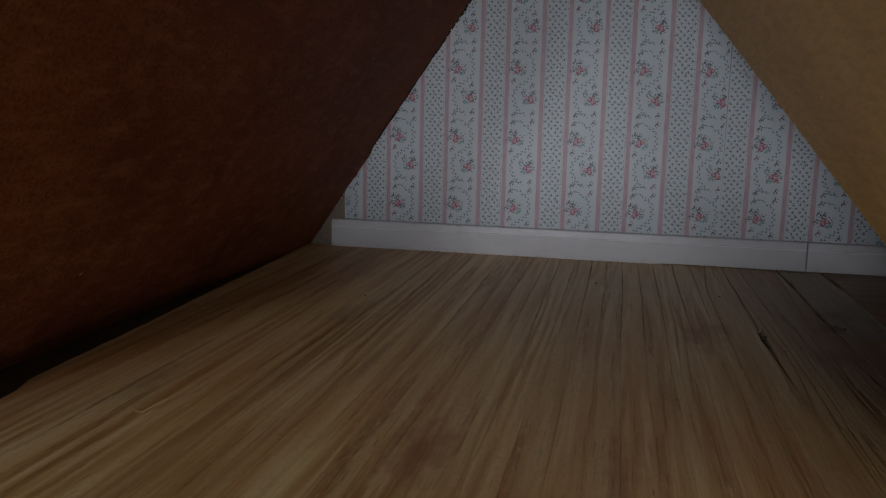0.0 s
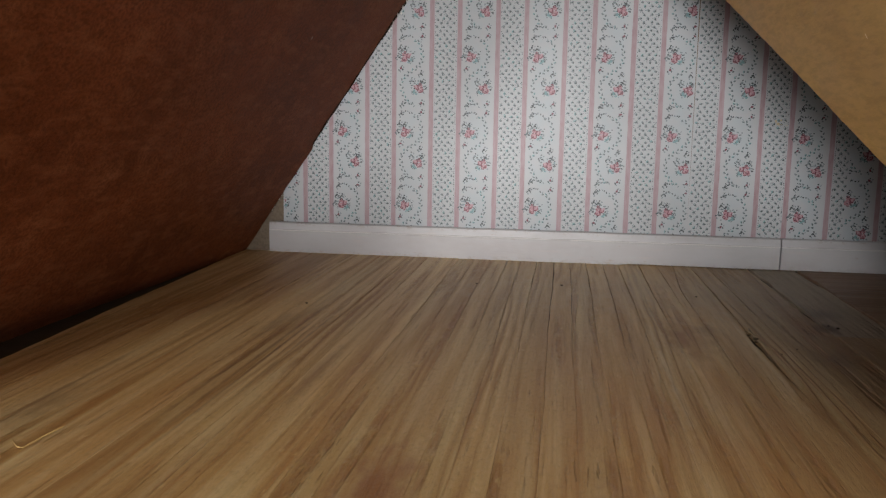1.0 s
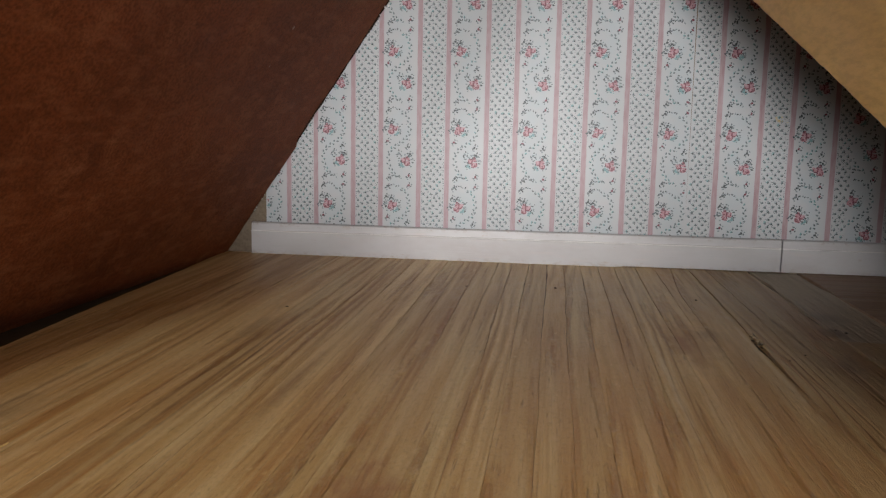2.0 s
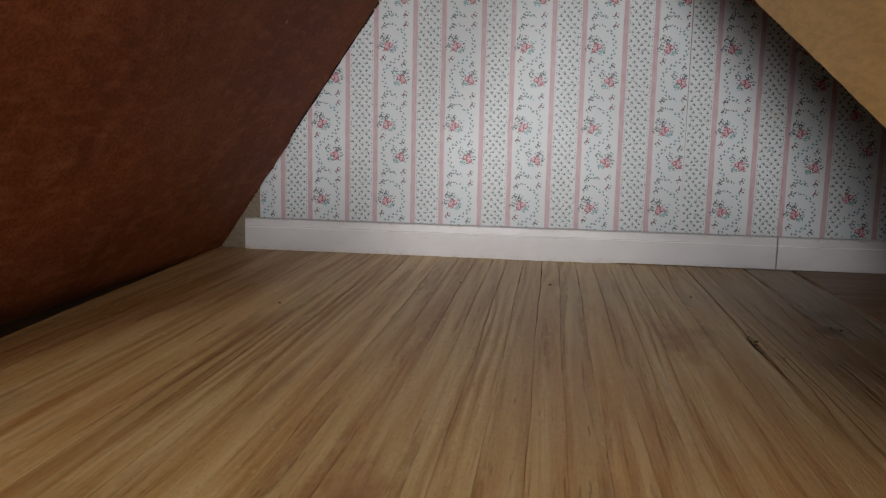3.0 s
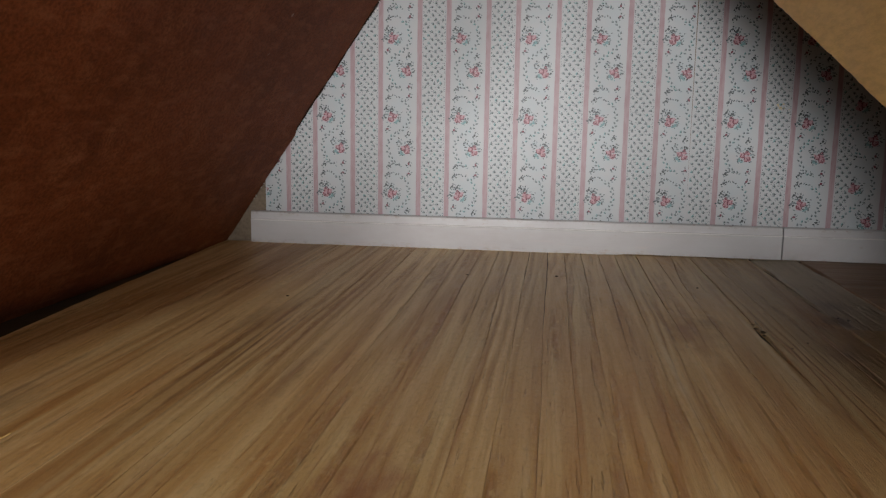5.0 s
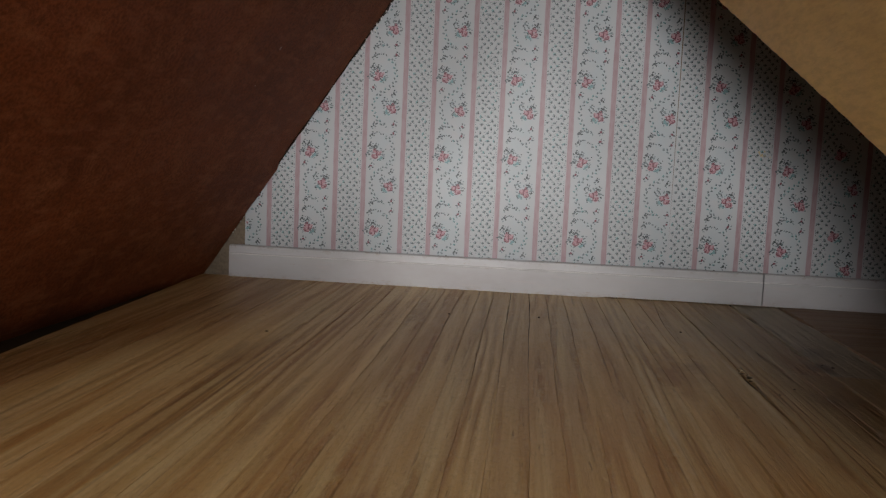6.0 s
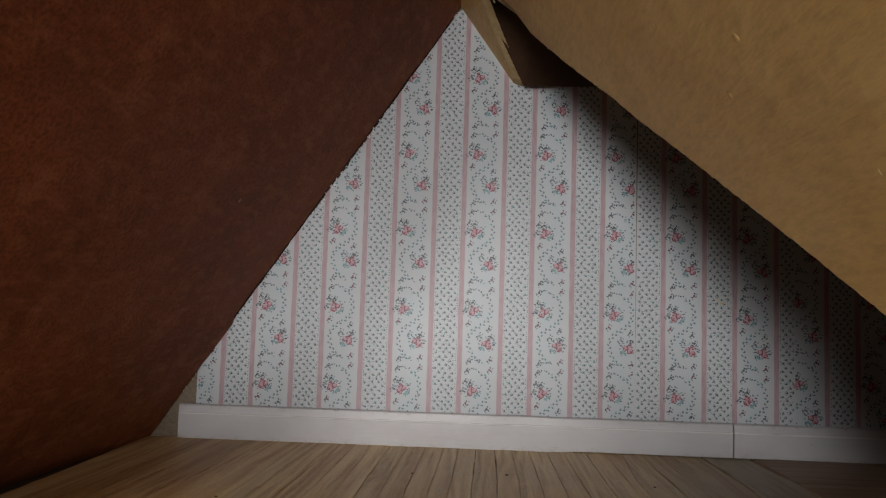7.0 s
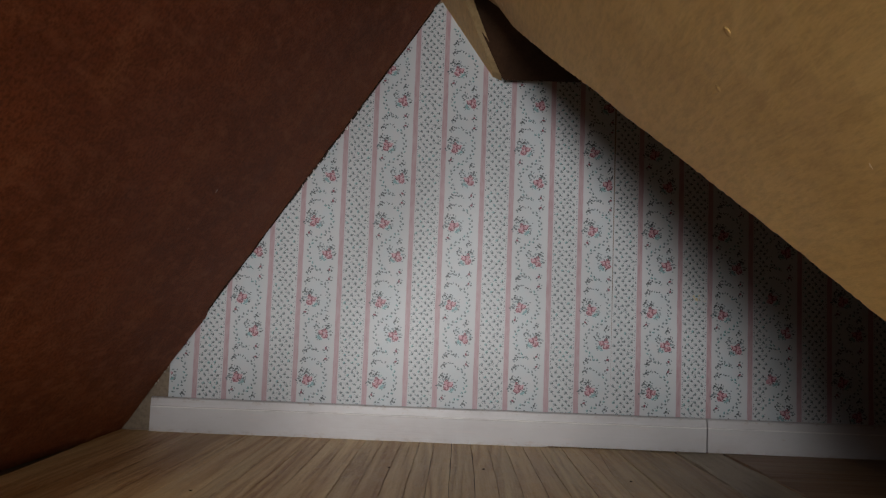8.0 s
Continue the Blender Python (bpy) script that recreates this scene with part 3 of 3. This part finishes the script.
    for i in range(n):
        a = 2 * math.pi * i / n
        r = rng.uniform(0.78, 1.18)
        px, pz = rx * r * math.cos(a), rz * r * math.sin(a)
        verts.append((cx + (px * ct - pz * st) * 0.001, y, cz + (px * st + pz * ct) * 0.001))
    faces.append(tuple(range(k, k + n)))
    mats.append(mat)


RED, PINK, BLUSH, TEAL, SAGE, DARK, MIST = range(7)
ROSE = [(-2.0, 0.5, 0.75, 0.36, SAGE), (-2.2, -0.5, 0.6, 0.34, DARK), (-1.5, 1.6, 0.6, 0.32, SAGE), (-0.5, 2.4, 0.5, 0.34, DARK), (0.4, 2.1, 0.3, 0.55, SAGE), (1.7, 1.5, 0.6, 0.26, SAGE), (2.5, 0.8, 0.6, 0.26, DARK),
        (2.7, -0.2, 0.45, 0.3, SAGE), (1.7, -1.6, 0.75, 0.48, TEAL), (1.0, -2.1, 0.6, 0.38, TEAL), (2.4, -1.2, 0.5, 0.34, SAGE), (-1.7, -1.9, 0.45, 0.28, SAGE), (3.1, 1.5, 0.3, 0.22, DARK), (-2.7, 0.1, 0.3, 0.2, DARK),
        (-0.5, -1.0, 1.1, 1.0, PINK), (0.8, 0.0, 0.95, 0.85, PINK), (-0.4, 0.6, 0.8, 0.7, PINK), (1.5, 0.5, 0.5, 0.4, BLUSH), (-0.35, -0.8, 0.5, 0.35, BLUSH), (1.0, 0.25, 0.45, 0.3, BLUSH),
        (-0.75, -1.4, 0.5, 0.2, RED), (0.25, -0.45, 0.2, 0.5, RED), (0.3, 0.45, 0.18, 0.5, RED), (-1.25, -0.8, 0.16, 0.5, RED), (0.9, -0.6, 0.5, 0.16, RED), (-0.35, 1.25, 0.72, 0.6, DARK), (-0.35, 1.25, 0.42, 0.34, RED), (-0.25, 1.35, 0.18, 0.15, BLUSH),
        (-0.9, 0.15, 0.4, 0.16, RED), (0.55, 0.75, 0.42, 0.15, RED), (1.55, 0.0, 0.14, 0.45, RED), (-0.1, -1.75, 0.5, 0.14, RED), (0.45, -1.0, 0.16, 0.42, RED), (-0.55, -0.95, 0.28, 0.12, RED)]
# round the roses: a garland that winds down the lane, two curled stems, and small buds (mm from the left-hand rose)
GARLAND = [(4.3, 7.7), (6.7, 6.0), (7.6, 3.4), (8.1, 0.4), (7.8, -2.1), (6.9, -4.1), (4.6, -6.0), (1.6, -8.0), (-0.7, -9.7), (-2.1, -12.2), (-1.9, -16.2), (-0.8, -19.0), (1.0, -21.3), (4.3, -23.2)]
CURLS = [((-1.6, 12.9), (1.2, 14.6), (4.3, 12.5)), ((-2.1, 8.6), (0.9, 10.7), (4.3, 7.7))]
BUDS = [(-2.8, 3.9, DARK), (-0.4, 3.4, DARK), (-3.9, 0.0, SAGE), (7.8, 13.8, RED), (7.9, 9.3, RED), (-2.3, -5.8, RED), (7.2, -8.1, DARK), (-1.6, 12.9, DARK), (-2.1, 8.6, DARK), (2.9, 24.4, SAGE), (8.3, 23.8, DARK), (2.6, -1.7, TEAL), (4.1, 19.3, TEAL)]


def motifs(a0, z_shift, x0, x1, y, rng):
    """The printed roses, vines and scattered buds of one length of paper."""
    verts, faces, mats = [], [], []

    def inside(x, z, m=0.002):
        if not (x0 + m * 0.4 < x < x1 - m * 0.4 and 0.0135 < z < 0.1985):
            return False
        if x < west_x(z) - 0.0004:
            return False
        return z < 0.166 or z < east_z(x) - m

    def put(x, z, rx, rz, turn, mat, n=7, rank=None):
        if inside(x, z):
            blob(verts, faces, mats, x, z, rx, rz, turn, mat, rng, y, n, rank)

    k0, k1 = int((x0 - a0) / PERIOD) - 2, int((x1 - a0) / PERIOD) + 2
    for k in range(k0, k1 + 1):
        a = a0 + k * PERIOD
        left = a + LANE + 0.0056                     # the column of left-hand roses
        for j in range(-1, 7):
            z0 = 0.0252 + z_shift + 0.0357 * j
            for rx_, rz_, flip in ((0.0, 0.0, 1), (0.0066, -0.0148, -1)):
                for rank, (dx, dz, sx, sz, mt) in enumerate(ROSE):
                    d = -dx if flip < 0 else dx
                    put(left + rx_ + (d + rng.uniform(-0.12, 0.12)) * 0.00138, z0 + rz_ + (dz + rng.uniform(-0.12, 0.12)) * 0.00138, sx * (1.5 if mt == RED else 1.36 if mt <= BLUSH else 1.12), sz * (1.7 if mt == RED else 1.36 if mt <= BLUSH else 1.08), rng.uniform(-0.5, 0.5), mt, 8, rank)
                for _ in range(12):
                    ang, far = rng.uniform(0, 6.28), rng.uniform(2.0, 3.6)
                    put(left + rx_ + far * math.cos(ang) * 0.001, z0 + rz_ + far * math.sin(ang) * 0.001, rng.uniform(0.35, 0.6), rng.uniform(0.18, 0.3), ang, (SAGE, DARK, DARK, TEAL, DARK)[rng.randrange(5)], 6)
            for dx, dz, mt in BUDS:
                for ox, oz, sx, sz, one in ((0, 0, 0.74, 0.54, mt), (-0.8, -0.7, 0.6, 0.36, DARK), (0.85, -0.6, 0.6, 0.34, DARK), (0.3, 1.1, 0.5, 0.34, DARK), (1.3, 0.6, 0.5, 0.28, SAGE), (-0.4, -1.6, 0.5, 0.3, SAGE)):
                    put(left + (dx + ox + rng.uniform(-0.15, 0.15)) * 0.001, z0 + (dz + oz + rng.uniform(-0.15, 0.15)) * 0.001, sx, sz, rng.uniform(0, 3.1), one, 6)
            for p, q, e in CURLS:
                for k2 in range(7):
                    w = k2 / 6
                    dx, dz = ((1 - w) ** 2 * p[i] + 2 * w * (1 - w) * q[i] + w * w * e[i] for i in (0, 1))
                    put(left + (dx + rng.uniform(-0.25, 0.25)) * 0.001, z0 + (dz + rng.uniform(-0.4, 0.4)) * 0.001, 0.56, 0.30, rng.uniform(0, 3.1), DARK if k2 % 3 else SAGE, 6)
            step = 0
            for p, q in zip(GARLAND, GARLAND[1:]):
                long = math.hypot(q[0] - p[0], q[1] - p[1])
                turn = math.atan2(q[1] - p[1], q[0] - p[0])
                n2 = max(2, round(long / 0.62))
                for k2 in range(n2):
                    w = k2 / n2
                    dx, dz = p[0] + (q[0] - p[0]) * w, p[1] + (q[1] - p[1]) * w
                    put(left + dx * 0.001, z0 + dz * 0.001, 0.40, 0.09, turn, MIST, 6)
                    step += 1
                    if step % 2 == 0:
                        side = 0.5 if step % 4 else -0.5
                        at_x, at_z = left + (dx + side * math.sin(turn)) * 0.001, z0 + (dz - side * math.cos(turn)) * 0.001
                        tilt = turn + side * rng.uniform(0.8, 2.0)
                        put(at_x, at_z, 0.66, 0.40, tilt, (SAGE, SAGE, TEAL, SAGE)[rng.randrange(4)], 8, 0)
                        put(at_x + 0.0002, at_z - 0.00015, 0.4, 0.22, tilt, DARK, 6, 1)
                    elif rng.random() < 0.3:
                        put(left + (dx + rng.uniform(-1.1, 1.1)) * 0.001, z0 + (dz + rng.uniform(-1.1, 1.1)) * 0.001, 0.34, 0.2, rng.uniform(0, 3.1), (SAGE, MIST, DARK)[rng.randrange(3)], 6)
        row, z = 0, 0.013
        while z < 0.2:
            for c in range(5):
                x = a + 0.0025 + (c + (0.5 if row % 2 else 0.0)) * 0.0031
                if x > a + LANE - 0.0019:
                    continue
                dx, dz, lean = rng.uniform(-0.3, 0.3) * 0.001, rng.uniform(-0.3, 0.3) * 0.001, rng.uniform(0, 6.28)
                put(x + dx, z + dz, 0.70, 0.58, lean, SAGE if rng.random() < 0.85 else TEAL, 8, 0)
                put(x + dx + 0.00030, z + dz - 0.00026, 0.46, 0.32, rng.uniform(0, 3.1), DARK, 7, 1)
                put(x + dx - 0.00025, z + dz + 0.00025, 0.22, 0.18, 0, MIST, 6, 2)
                put(x + dx + 0.0010 * math.cos(lean), z + dz + 0.0010 * math.sin(lean), 0.32, 0.16, lean + 0.6, MIST, 6)
                put(x + dx - 0.0009 * math.cos(lean), z + dz - 0.0009 * math.sin(lean), 0.26, 0.18, lean + 0.8, DARK if rng.random() < 0.4 else SAGE, 6)
                for gap_x, gap_z in ((0.0019, 0.0002), (0.0010, 0.0011), (-0.0010, 0.0010)):
                    if a + 0.0018 < x + gap_x < a + LANE - 0.0018:
                        put(x + gap_x + rng.uniform(-0.25, 0.25) * 0.001, z + gap_z + rng.uniform(-0.25, 0.25) * 0.001, rng.uniform(0.3, 0.55), 0.17, rng.uniform(-0.7, 0.7), MIST if rng.random() < 0.55 else SAGE, 6)
            for x in (a + 0.00165, a + LANE - 0.00165):   # a row of small dots along each pink band
                for half in (0.0, 0.00107):
                    if rng.random() < 0.35:
                        continue
                    put(x + rng.uniform(-0.15, 0.15) * 0.001, z + half + rng.uniform(-0.35, 0.35) * 0.001, 0.3, 0.2, rng.uniform(0, 3.1), SAGE if rng.random() < 0.6 else DARK, 6)
            row += 1
            z += 0.00180
    return verts, faces, mats


LENGTHS = [(-0.1275, 0.0, -0.1390, 0.0578, 0.00025), (0.0566, 0.0, 0.0579, 0.1275, 0.00045), (0.1410, 0.0080, 0.1268, END, 0.00065)]
for i, (a0, dz, x0, x1, proud) in enumerate(LENGTHS):
    rng = random.Random(20 + i)
    if i == 0:
        shape = [(x0, 0.0), (x1 + 0.0002, 0.0), (x1 - 0.0003, 0.168), (0.004, 0.168), (TOP_X, TOP_Z), (west_x(TOP_Z - 0.003) - 0.002, TOP_Z - 0.003), (x0, TOP_Z + K_W * (x0 - TOP_X + 0.0035))]
    else:
        shape = [(x0, 0.0), (x1, 0.0), (x1, 0.168), (x0 + 0.0003, 0.168)]
    sheet = slab_bm([Vector((x, -proud, z)) for x, z in shape], Vector((0, 0.0002, 0)))
    mat = paper("floral_striped_paper", a0)
    ob = tagged(part("wallpaper", sheet, [mat, mat]), "white wallpaper length with pink stripes and rose sprays on the gable wall", "wallpaper", "lengths of wallpaper", "structure")
    verts, faces, mats = motifs(a0, dz, x0, x1, -proud - 0.00005, rng)
    me = bpy.data.meshes.new("printed_roses")
    me.from_pydata(verts, [], faces)
    for one in INKS:
        me.materials.append(one)
    me.polygons.foreach_set("material_index", mats)
    me.update()
    pr = new("printed_roses", me)
    pr.parent = ob
    tagged(pr, "printed pink roses, vines and grey-green buds", kind="stuff")

# ---- skirting, two lengths butted together ----
def skirting(x0, x1, rng):
    prof = [(-0.0002, 0.0), (-0.0026, 0.0), (-0.0027, 0.0105), (-0.00285, 0.0108), (-0.00285, 0.0111), (-0.00255, 0.0113), (-0.0024, 0.0130), (-0.0022, 0.0144), (-0.0017, 0.0149), (-0.0002, 0.0150)]
    bm = bmesh.new()
    n = max(4, int((x1 - x0) / 0.004))
    rings = []
    for i in range(n + 1):
        x = x0 + (x1 - x0) * i / n
        low, out = rng.uniform(-0.0001, 0.0001) + (0.00055 if x > 0.03 else 0.0), noise.noise(Vector((x * 60, 0, x0))) * 0.00015
        rings.append([bm.verts.new((x, y - 0.0009 + out, low if z == 0 else z + out)) for y, z in prof])
    m = len(prof)
    for a, b in zip(rings, rings[1:]):
        for j in range(m):
            bm.faces.new((a[j], b[j], b[(j + 1) % m], a[(j + 1) % m]))
    bm.faces.new(rings[0])
    bm.faces.new(rings[-1][::-1])
    bmesh.ops.recalc_face_normals(bm, faces=bm.faces[:])
    return bm


rng = random.Random(7)
for x0, x1 in ((-0.1455, 0.0997), (0.1003, END)):
    tagged(part("baseboard", skirting(x0, x1, rng), PAINT), "white painted skirting strip with a moulded top, scuffed", "baseboard", "lengths of skirting", "structure")

# ---- floor strips ----
JOINTS = [-0.123, -0.108, -0.100, -0.088, -0.081, -0.073, -0.0645, -0.0565, -0.049, -0.0415, -0.0335, -0.0258, -0.0192, -0.0117, -0.0033, 0.0042, 0.0118, 0.0197, 0.027, 0.0362, 0.0445, 0.0515, 0.0600, 0.068, 0.0762, 0.087, 0.108, 0.160, 0.210, 0.255, END]


def joint_x(x, y):
    x = x + 0.0002 * math.sin(y * 37 + x * 900) + 0.0001 * math.sin(y * 140 + x * 70)
    if abs(x - 0.0515) < 0.002:
        x += 0.0035 * max(-1.0, (y + 0.01) / 0.05)  # this joint runs askew by the wall
    return x


def open_by(x):
    """Some joints gape, most are nearly shut."""
    if abs(x - 0.108) < 0.001 or abs(x - 0.087) < 0.001:
        return 5.0
    return (0.7, 1.2, 0.8, 1.0, 0.6, 0.85, 0.8)[int(round(abs(x) * 1000)) % 7]


def strip(x0, x1, y0, y1, rng, first=False):
    thick, c = 0.0013, 0.00007
    n = 40 if abs(x0 - 0.0600) < 0.001 or abs(x1 - 0.0600) < 0.001 or first else 24
    lift, tilt = rng.uniform(-0.00004, 0.00004) - (0.0002 if y0 > -0.2 else 0.0), rng.uniform(-0.00003, 0.00003)
    bm = bmesh.new()
    rings = []
    for i in range(n + 1):
        y = y0 + (y1 - y0) * i / n
        gap = 0.00002 + 0.00016 * min(1.0, max(0.0, (y + 0.19) / 0.12))
        g0, g1 = (gap * open_by(x) * (0.8 + 1.1 * noise.noise(Vector((x * 700, y * 45, 2.0))) + rng.uniform(-0.15, 0.15)) for x in (x0, x1))
        g0, g1 = max(g0, 0.00001), max(g1, 0.00001)
        worn = 0.0013 * math.exp(-((y + 0.140) / 0.006) ** 2) + 0.0005 * math.exp(-((y + 0.15) / 0.014) ** 2) + 0.00045 * math.exp(-((y + 0.165) / 0.02) ** 2) + 0.0004 * math.exp(-((y + 0.07) / 0.045) ** 2)
        if abs(x1 - 0.0600) < 0.001:
            g1 += worn
        if abs(x0 - 0.0600) < 0.001:
            g0 += worn * 0.6
        a = (left_edge(y) if first else joint_x(x0, y)) + g0
        b = joint_x(x1, y) - g1
        rings.append([bm.verts.new(p) for p in ((a, y, -thick), (a, y, lift - tilt - c), (a + c, y, lift - tilt), (b - c, y, lift + tilt), (b, y, lift + tilt - c), (b, y, -thick))])
    for p, q in zip(rings, rings[1:]):
        for j in range(5):
            bm.faces.new((p[j], p[j + 1], q[j + 1], q[j]))
    bm.faces.new(rings[0])
    bm.faces.new(rings[-1][::-1])
    bmesh.ops.recalc_face_normals(bm, faces=bm.faces[:])
    return bm


rng = random.Random(11)
x0 = -0.158
for i, x1 in enumerate(JOINTS):
    if 0.085 < x1 < 0.12:
        split = -0.129 + rng.uniform(-0.001, 0.001)
        cuts = [(BACK, split - 0.00005), (split, -0.0005)]
    else:
        cuts = [(BACK, -0.0005)]
    for y0, y1 in cuts:
        part("plank", strip(x0, x1, y0, y1, rng, i == 0), DARK_PINE if x0 > 0.107 else GREY_PINE if x0 > 0.086 and y1 > -0.1 else PINE, floor)
    x0 = x1


# ---- small things ----
def sliver(points, width, height):
    """A thin bent splinter lying on the floor."""
    bm = bmesh.new()
    rings = []
    n = len(points)
    for i, p in enumerate(points):
        p = Vector(p)
        d = (Vector(points[min(i + 1, n - 1)]) - Vector(points[max(i - 1, 0)])).normalized()
        s = Vector((-d.y, d.x, 0)) * width * (0.35 if i in (0, n - 1) else 1.0)
        u = Vector((0, 0, height))
        rings.append([bm.verts.new(q) for q in (p - s, p - s * 0.4 + u, p + s * 0.4 + u * 0.8, p + s)])
    for a, b in zip(rings, rings[1:]):
        for j in range(4):
            bm.faces.new((a[j], b[j], b[(j + 1) % 4], a[(j + 1) % 4]))
    bm.faces.new(rings[0])
    bm.faces.new(rings[-1][::-1])
    bmesh.ops.recalc_face_normals(bm, faces=bm.faces[:])
    return bm


part("torn_chip", sliver([east_point(-0.0118, -0.0690) - E_N * 0.0004, east_point(-0.0098, -0.0665) - E_N * 0.0003, east_point(-0.0082, -0.0640) - E_N * 0.0001], 0.0007, 0.0006), TORN, roof_east, "pale torn chip at the tip of the cut")
tagged(part("splinter", sliver([(-0.108, -0.2545, 0.0), (-0.1045, -0.258, 0.0003), (-0.1030, -0.2585, 0.0004), (-0.1015, -0.2545, 0.0012), (-0.0995, -0.2505, 0.0020)], 0.00014, 0.0002), TAN), "pale bent wood splinter lying on the strip floor", "splinter", "splinters")


def crumb(x, y, r, seed):
    rng = random.Random(seed)
    bm = bmesh.new()
    bmesh.ops.create_icosphere(bm, subdivisions=1, radius=1, matrix=Matrix.Translation((x, y, r * 0.45)) @ Matrix.Diagonal((r * 1.3, r, r * 0.55, 1)))
    for v in bm.verts:
        v.co += Vector((rng.uniform(-1, 1), rng.uniform(-1, 1), 0)) * r * 0.3
    return bm


# three dark lumps at x near 0.0595 stand in for shaded pits
for k, (x, y, r) in enumerate(((0.0005, -0.063, 0.0005), (-0.034, -0.067, 0.0004), (0.052, -0.075, 0.0005), (0.070, -0.148, 0.0003), (0.064, -0.155, 0.0003), (-0.09, -0.118, 0.0004), (0.0592, -0.1345, 0.0006), (0.0601, -0.1385, 0.0007), (0.0596, -0.1425, 0.0005), (0.0905, -0.1185, 0.0006), (0.0885, -0.1150, 0.0004))):
    tagged(part("crumb", crumb(x, y, r, k), SLAB), "dark speck on the strip floor, for crumbs of dirt and shaded pits alike", "crumb", "crumbs on the floor")

# raised lumps on the bare board: (y, x, size)
rng = random.Random(31)
for y, x, size in ((-0.2242, 0.0347, 0.0007), (-0.2388, 0.0316, 0.0009), (-0.2080, 0.0240, 0.0004)):
    bm = bmesh.new()
    bmesh.ops.create_icosphere(bm, subdivisions=2, radius=1, matrix=Matrix.Translation(east_point(x, y)) @ E_N.to_track_quat("Z", "Y").to_matrix().to_4x4() @ Matrix.Diagonal((size * 1.0, size * 1.3, size * 0.11, 1)))
    for v in bm.verts:
        v.co += Vector((rng.uniform(-1, 1), rng.uniform(-1, 1), rng.uniform(-1, 1))) * size * 0.03
    part("fibre_tuft", bm, TAN, roof_east, "pale raised tuft of board fibre", smooth=True)

for pts, w in (([(0.0585, -0.1330, 0.0), (0.0596, -0.1322, 0.0007), (0.0606, -0.1330, 0.0004)], 0.0004), ([(0.0606, -0.1360, 0.0), (0.0600, -0.1372, 0.0008), (0.0592, -0.1366, 0.0003)], 0.00035), ([(0.0590, -0.1290, 0.0), (0.0597, -0.1300, 0.0004), (0.0605, -0.1303, 0.0003)], 0.0003), ([(0.0592, -0.1335, 0.0), (0.0597, -0.1370, 0.0006), (0.0590, -0.1410, 0.0002)], 0.0003), ([(0.0612, -0.1240, 0.0), (0.0606, -0.1290, 0.0004), (0.0610, -0.1340, 0.0)], 0.0003), ([(0.0600, -0.1480, 0.0), (0.0594, -0.1560, 0.0004), (0.0592, -0.1640, 0.0)], 0.00025)):
    tagged(part("splinter", sliver(pts, w, 0.0003), TORN), "torn wood splinter standing up at a worn floor joint", "splinter", "splinters")


def beads(points, rng):
    bm = bmesh.new()
    for x, y, z, r in points:
        m = Matrix.Translation((x, y, z)) @ Matrix.Diagonal((r, r * 0.7, r * rng.uniform(1.2, 2.2), 1))
        made = bmesh.ops.create_icosphere(bm, subdivisions=2, radius=1, matrix=m)
        for v in made["verts"]:
            v.co += Vector((rng.uniform(-1, 1), rng.uniform(-1, 1), rng.uniform(-1, 1))) * r * 0.15
    return bm


rng = random.Random(5)
pts = []
for z in np.arange(0.108, 0.148, 0.0011):
    z += rng.uniform(-0.0008, 0.0008)
    if rng.random() < 0.75:
        pts.append((west_x(z) + rng.uniform(0.0004, 0.0018), -0.0012, z, rng.uniform(0.00015, 0.00042)))
tagged(part("glue_bead", beads(pts, rng), GLUE, smooth=True), "shiny line of dried glue where roof panel meets wallpaper", "glue")
pts = [(west_x(z) + 0.001, -0.0008, z, rng.uniform(0.0003, 0.0005)) for z in (0.021, 0.0225, 0.0265, 0.0285)]
tagged(part("glue_bead", beads(pts, rng), GLUE, smooth=True), "small lumps of dried glue on bare wall wood", "glue")

# dark strip laid on the joint of paper and roof panel: glue and the joint's shade
bm = bmesh.new()
prev = None
for k in range(180):
    z = 0.022 + (TOP_Z - 0.026) * k / 179
    w = (0.0007 if 0.104 < z < 0.150 else 0.00045) * (1.2 + 1.1 * noise.noise(Vector((z * 260, 4.2, 0))))
    pair = [bm.verts.new((west_x(z) - 0.0012, -0.0006, z)), bm.verts.new((west_x(z) + w, -0.0009, z))]
    if prev:
        bm.faces.new((prev[0], prev[1], pair[1], pair[0]))
    prev = pair
tagged(part("trim_joint_shade", bm, GLUE_SHADE), "thin dark strip for glue and joint shade between roof panel and wallpaper", "seam", kind="structure")

# filler block in the corner beyond the skirting
tagged(part("corner_block", slab_bm([(-0.1595, -0.0012, 0.0), (-0.1462, -0.0012, 0.0), (-0.1462, -0.0012, 0.0150), (-0.1492, -0.0012, 0.0140)], Vector((0, 0.0011, 0))), [BARE, BARE]), "small bare wood filler piece beside the skirting", "wood block")

# yellowed spot on the paper
vs, fs, ms = [], [], []
rng = random.Random(9)
for _ in range(14):
    blob(vs, fs, ms, 0.0955 + rng.gauss(0, 0.0013), 0.0675 + rng.gauss(0, 0.001), rng.uniform(0.2, 0.6), rng.uniform(0.2, 0.5), rng.uniform(0, 3), 0, rng, -0.0005 - 0.00008, 6)
me = bpy.data.meshes.new("stain_spot")
me.from_pydata(vs, [], fs)
me.materials.append(STAINED)
tagged(new("stain_spot", me), "small yellowed stain on the wallpaper", "stain")
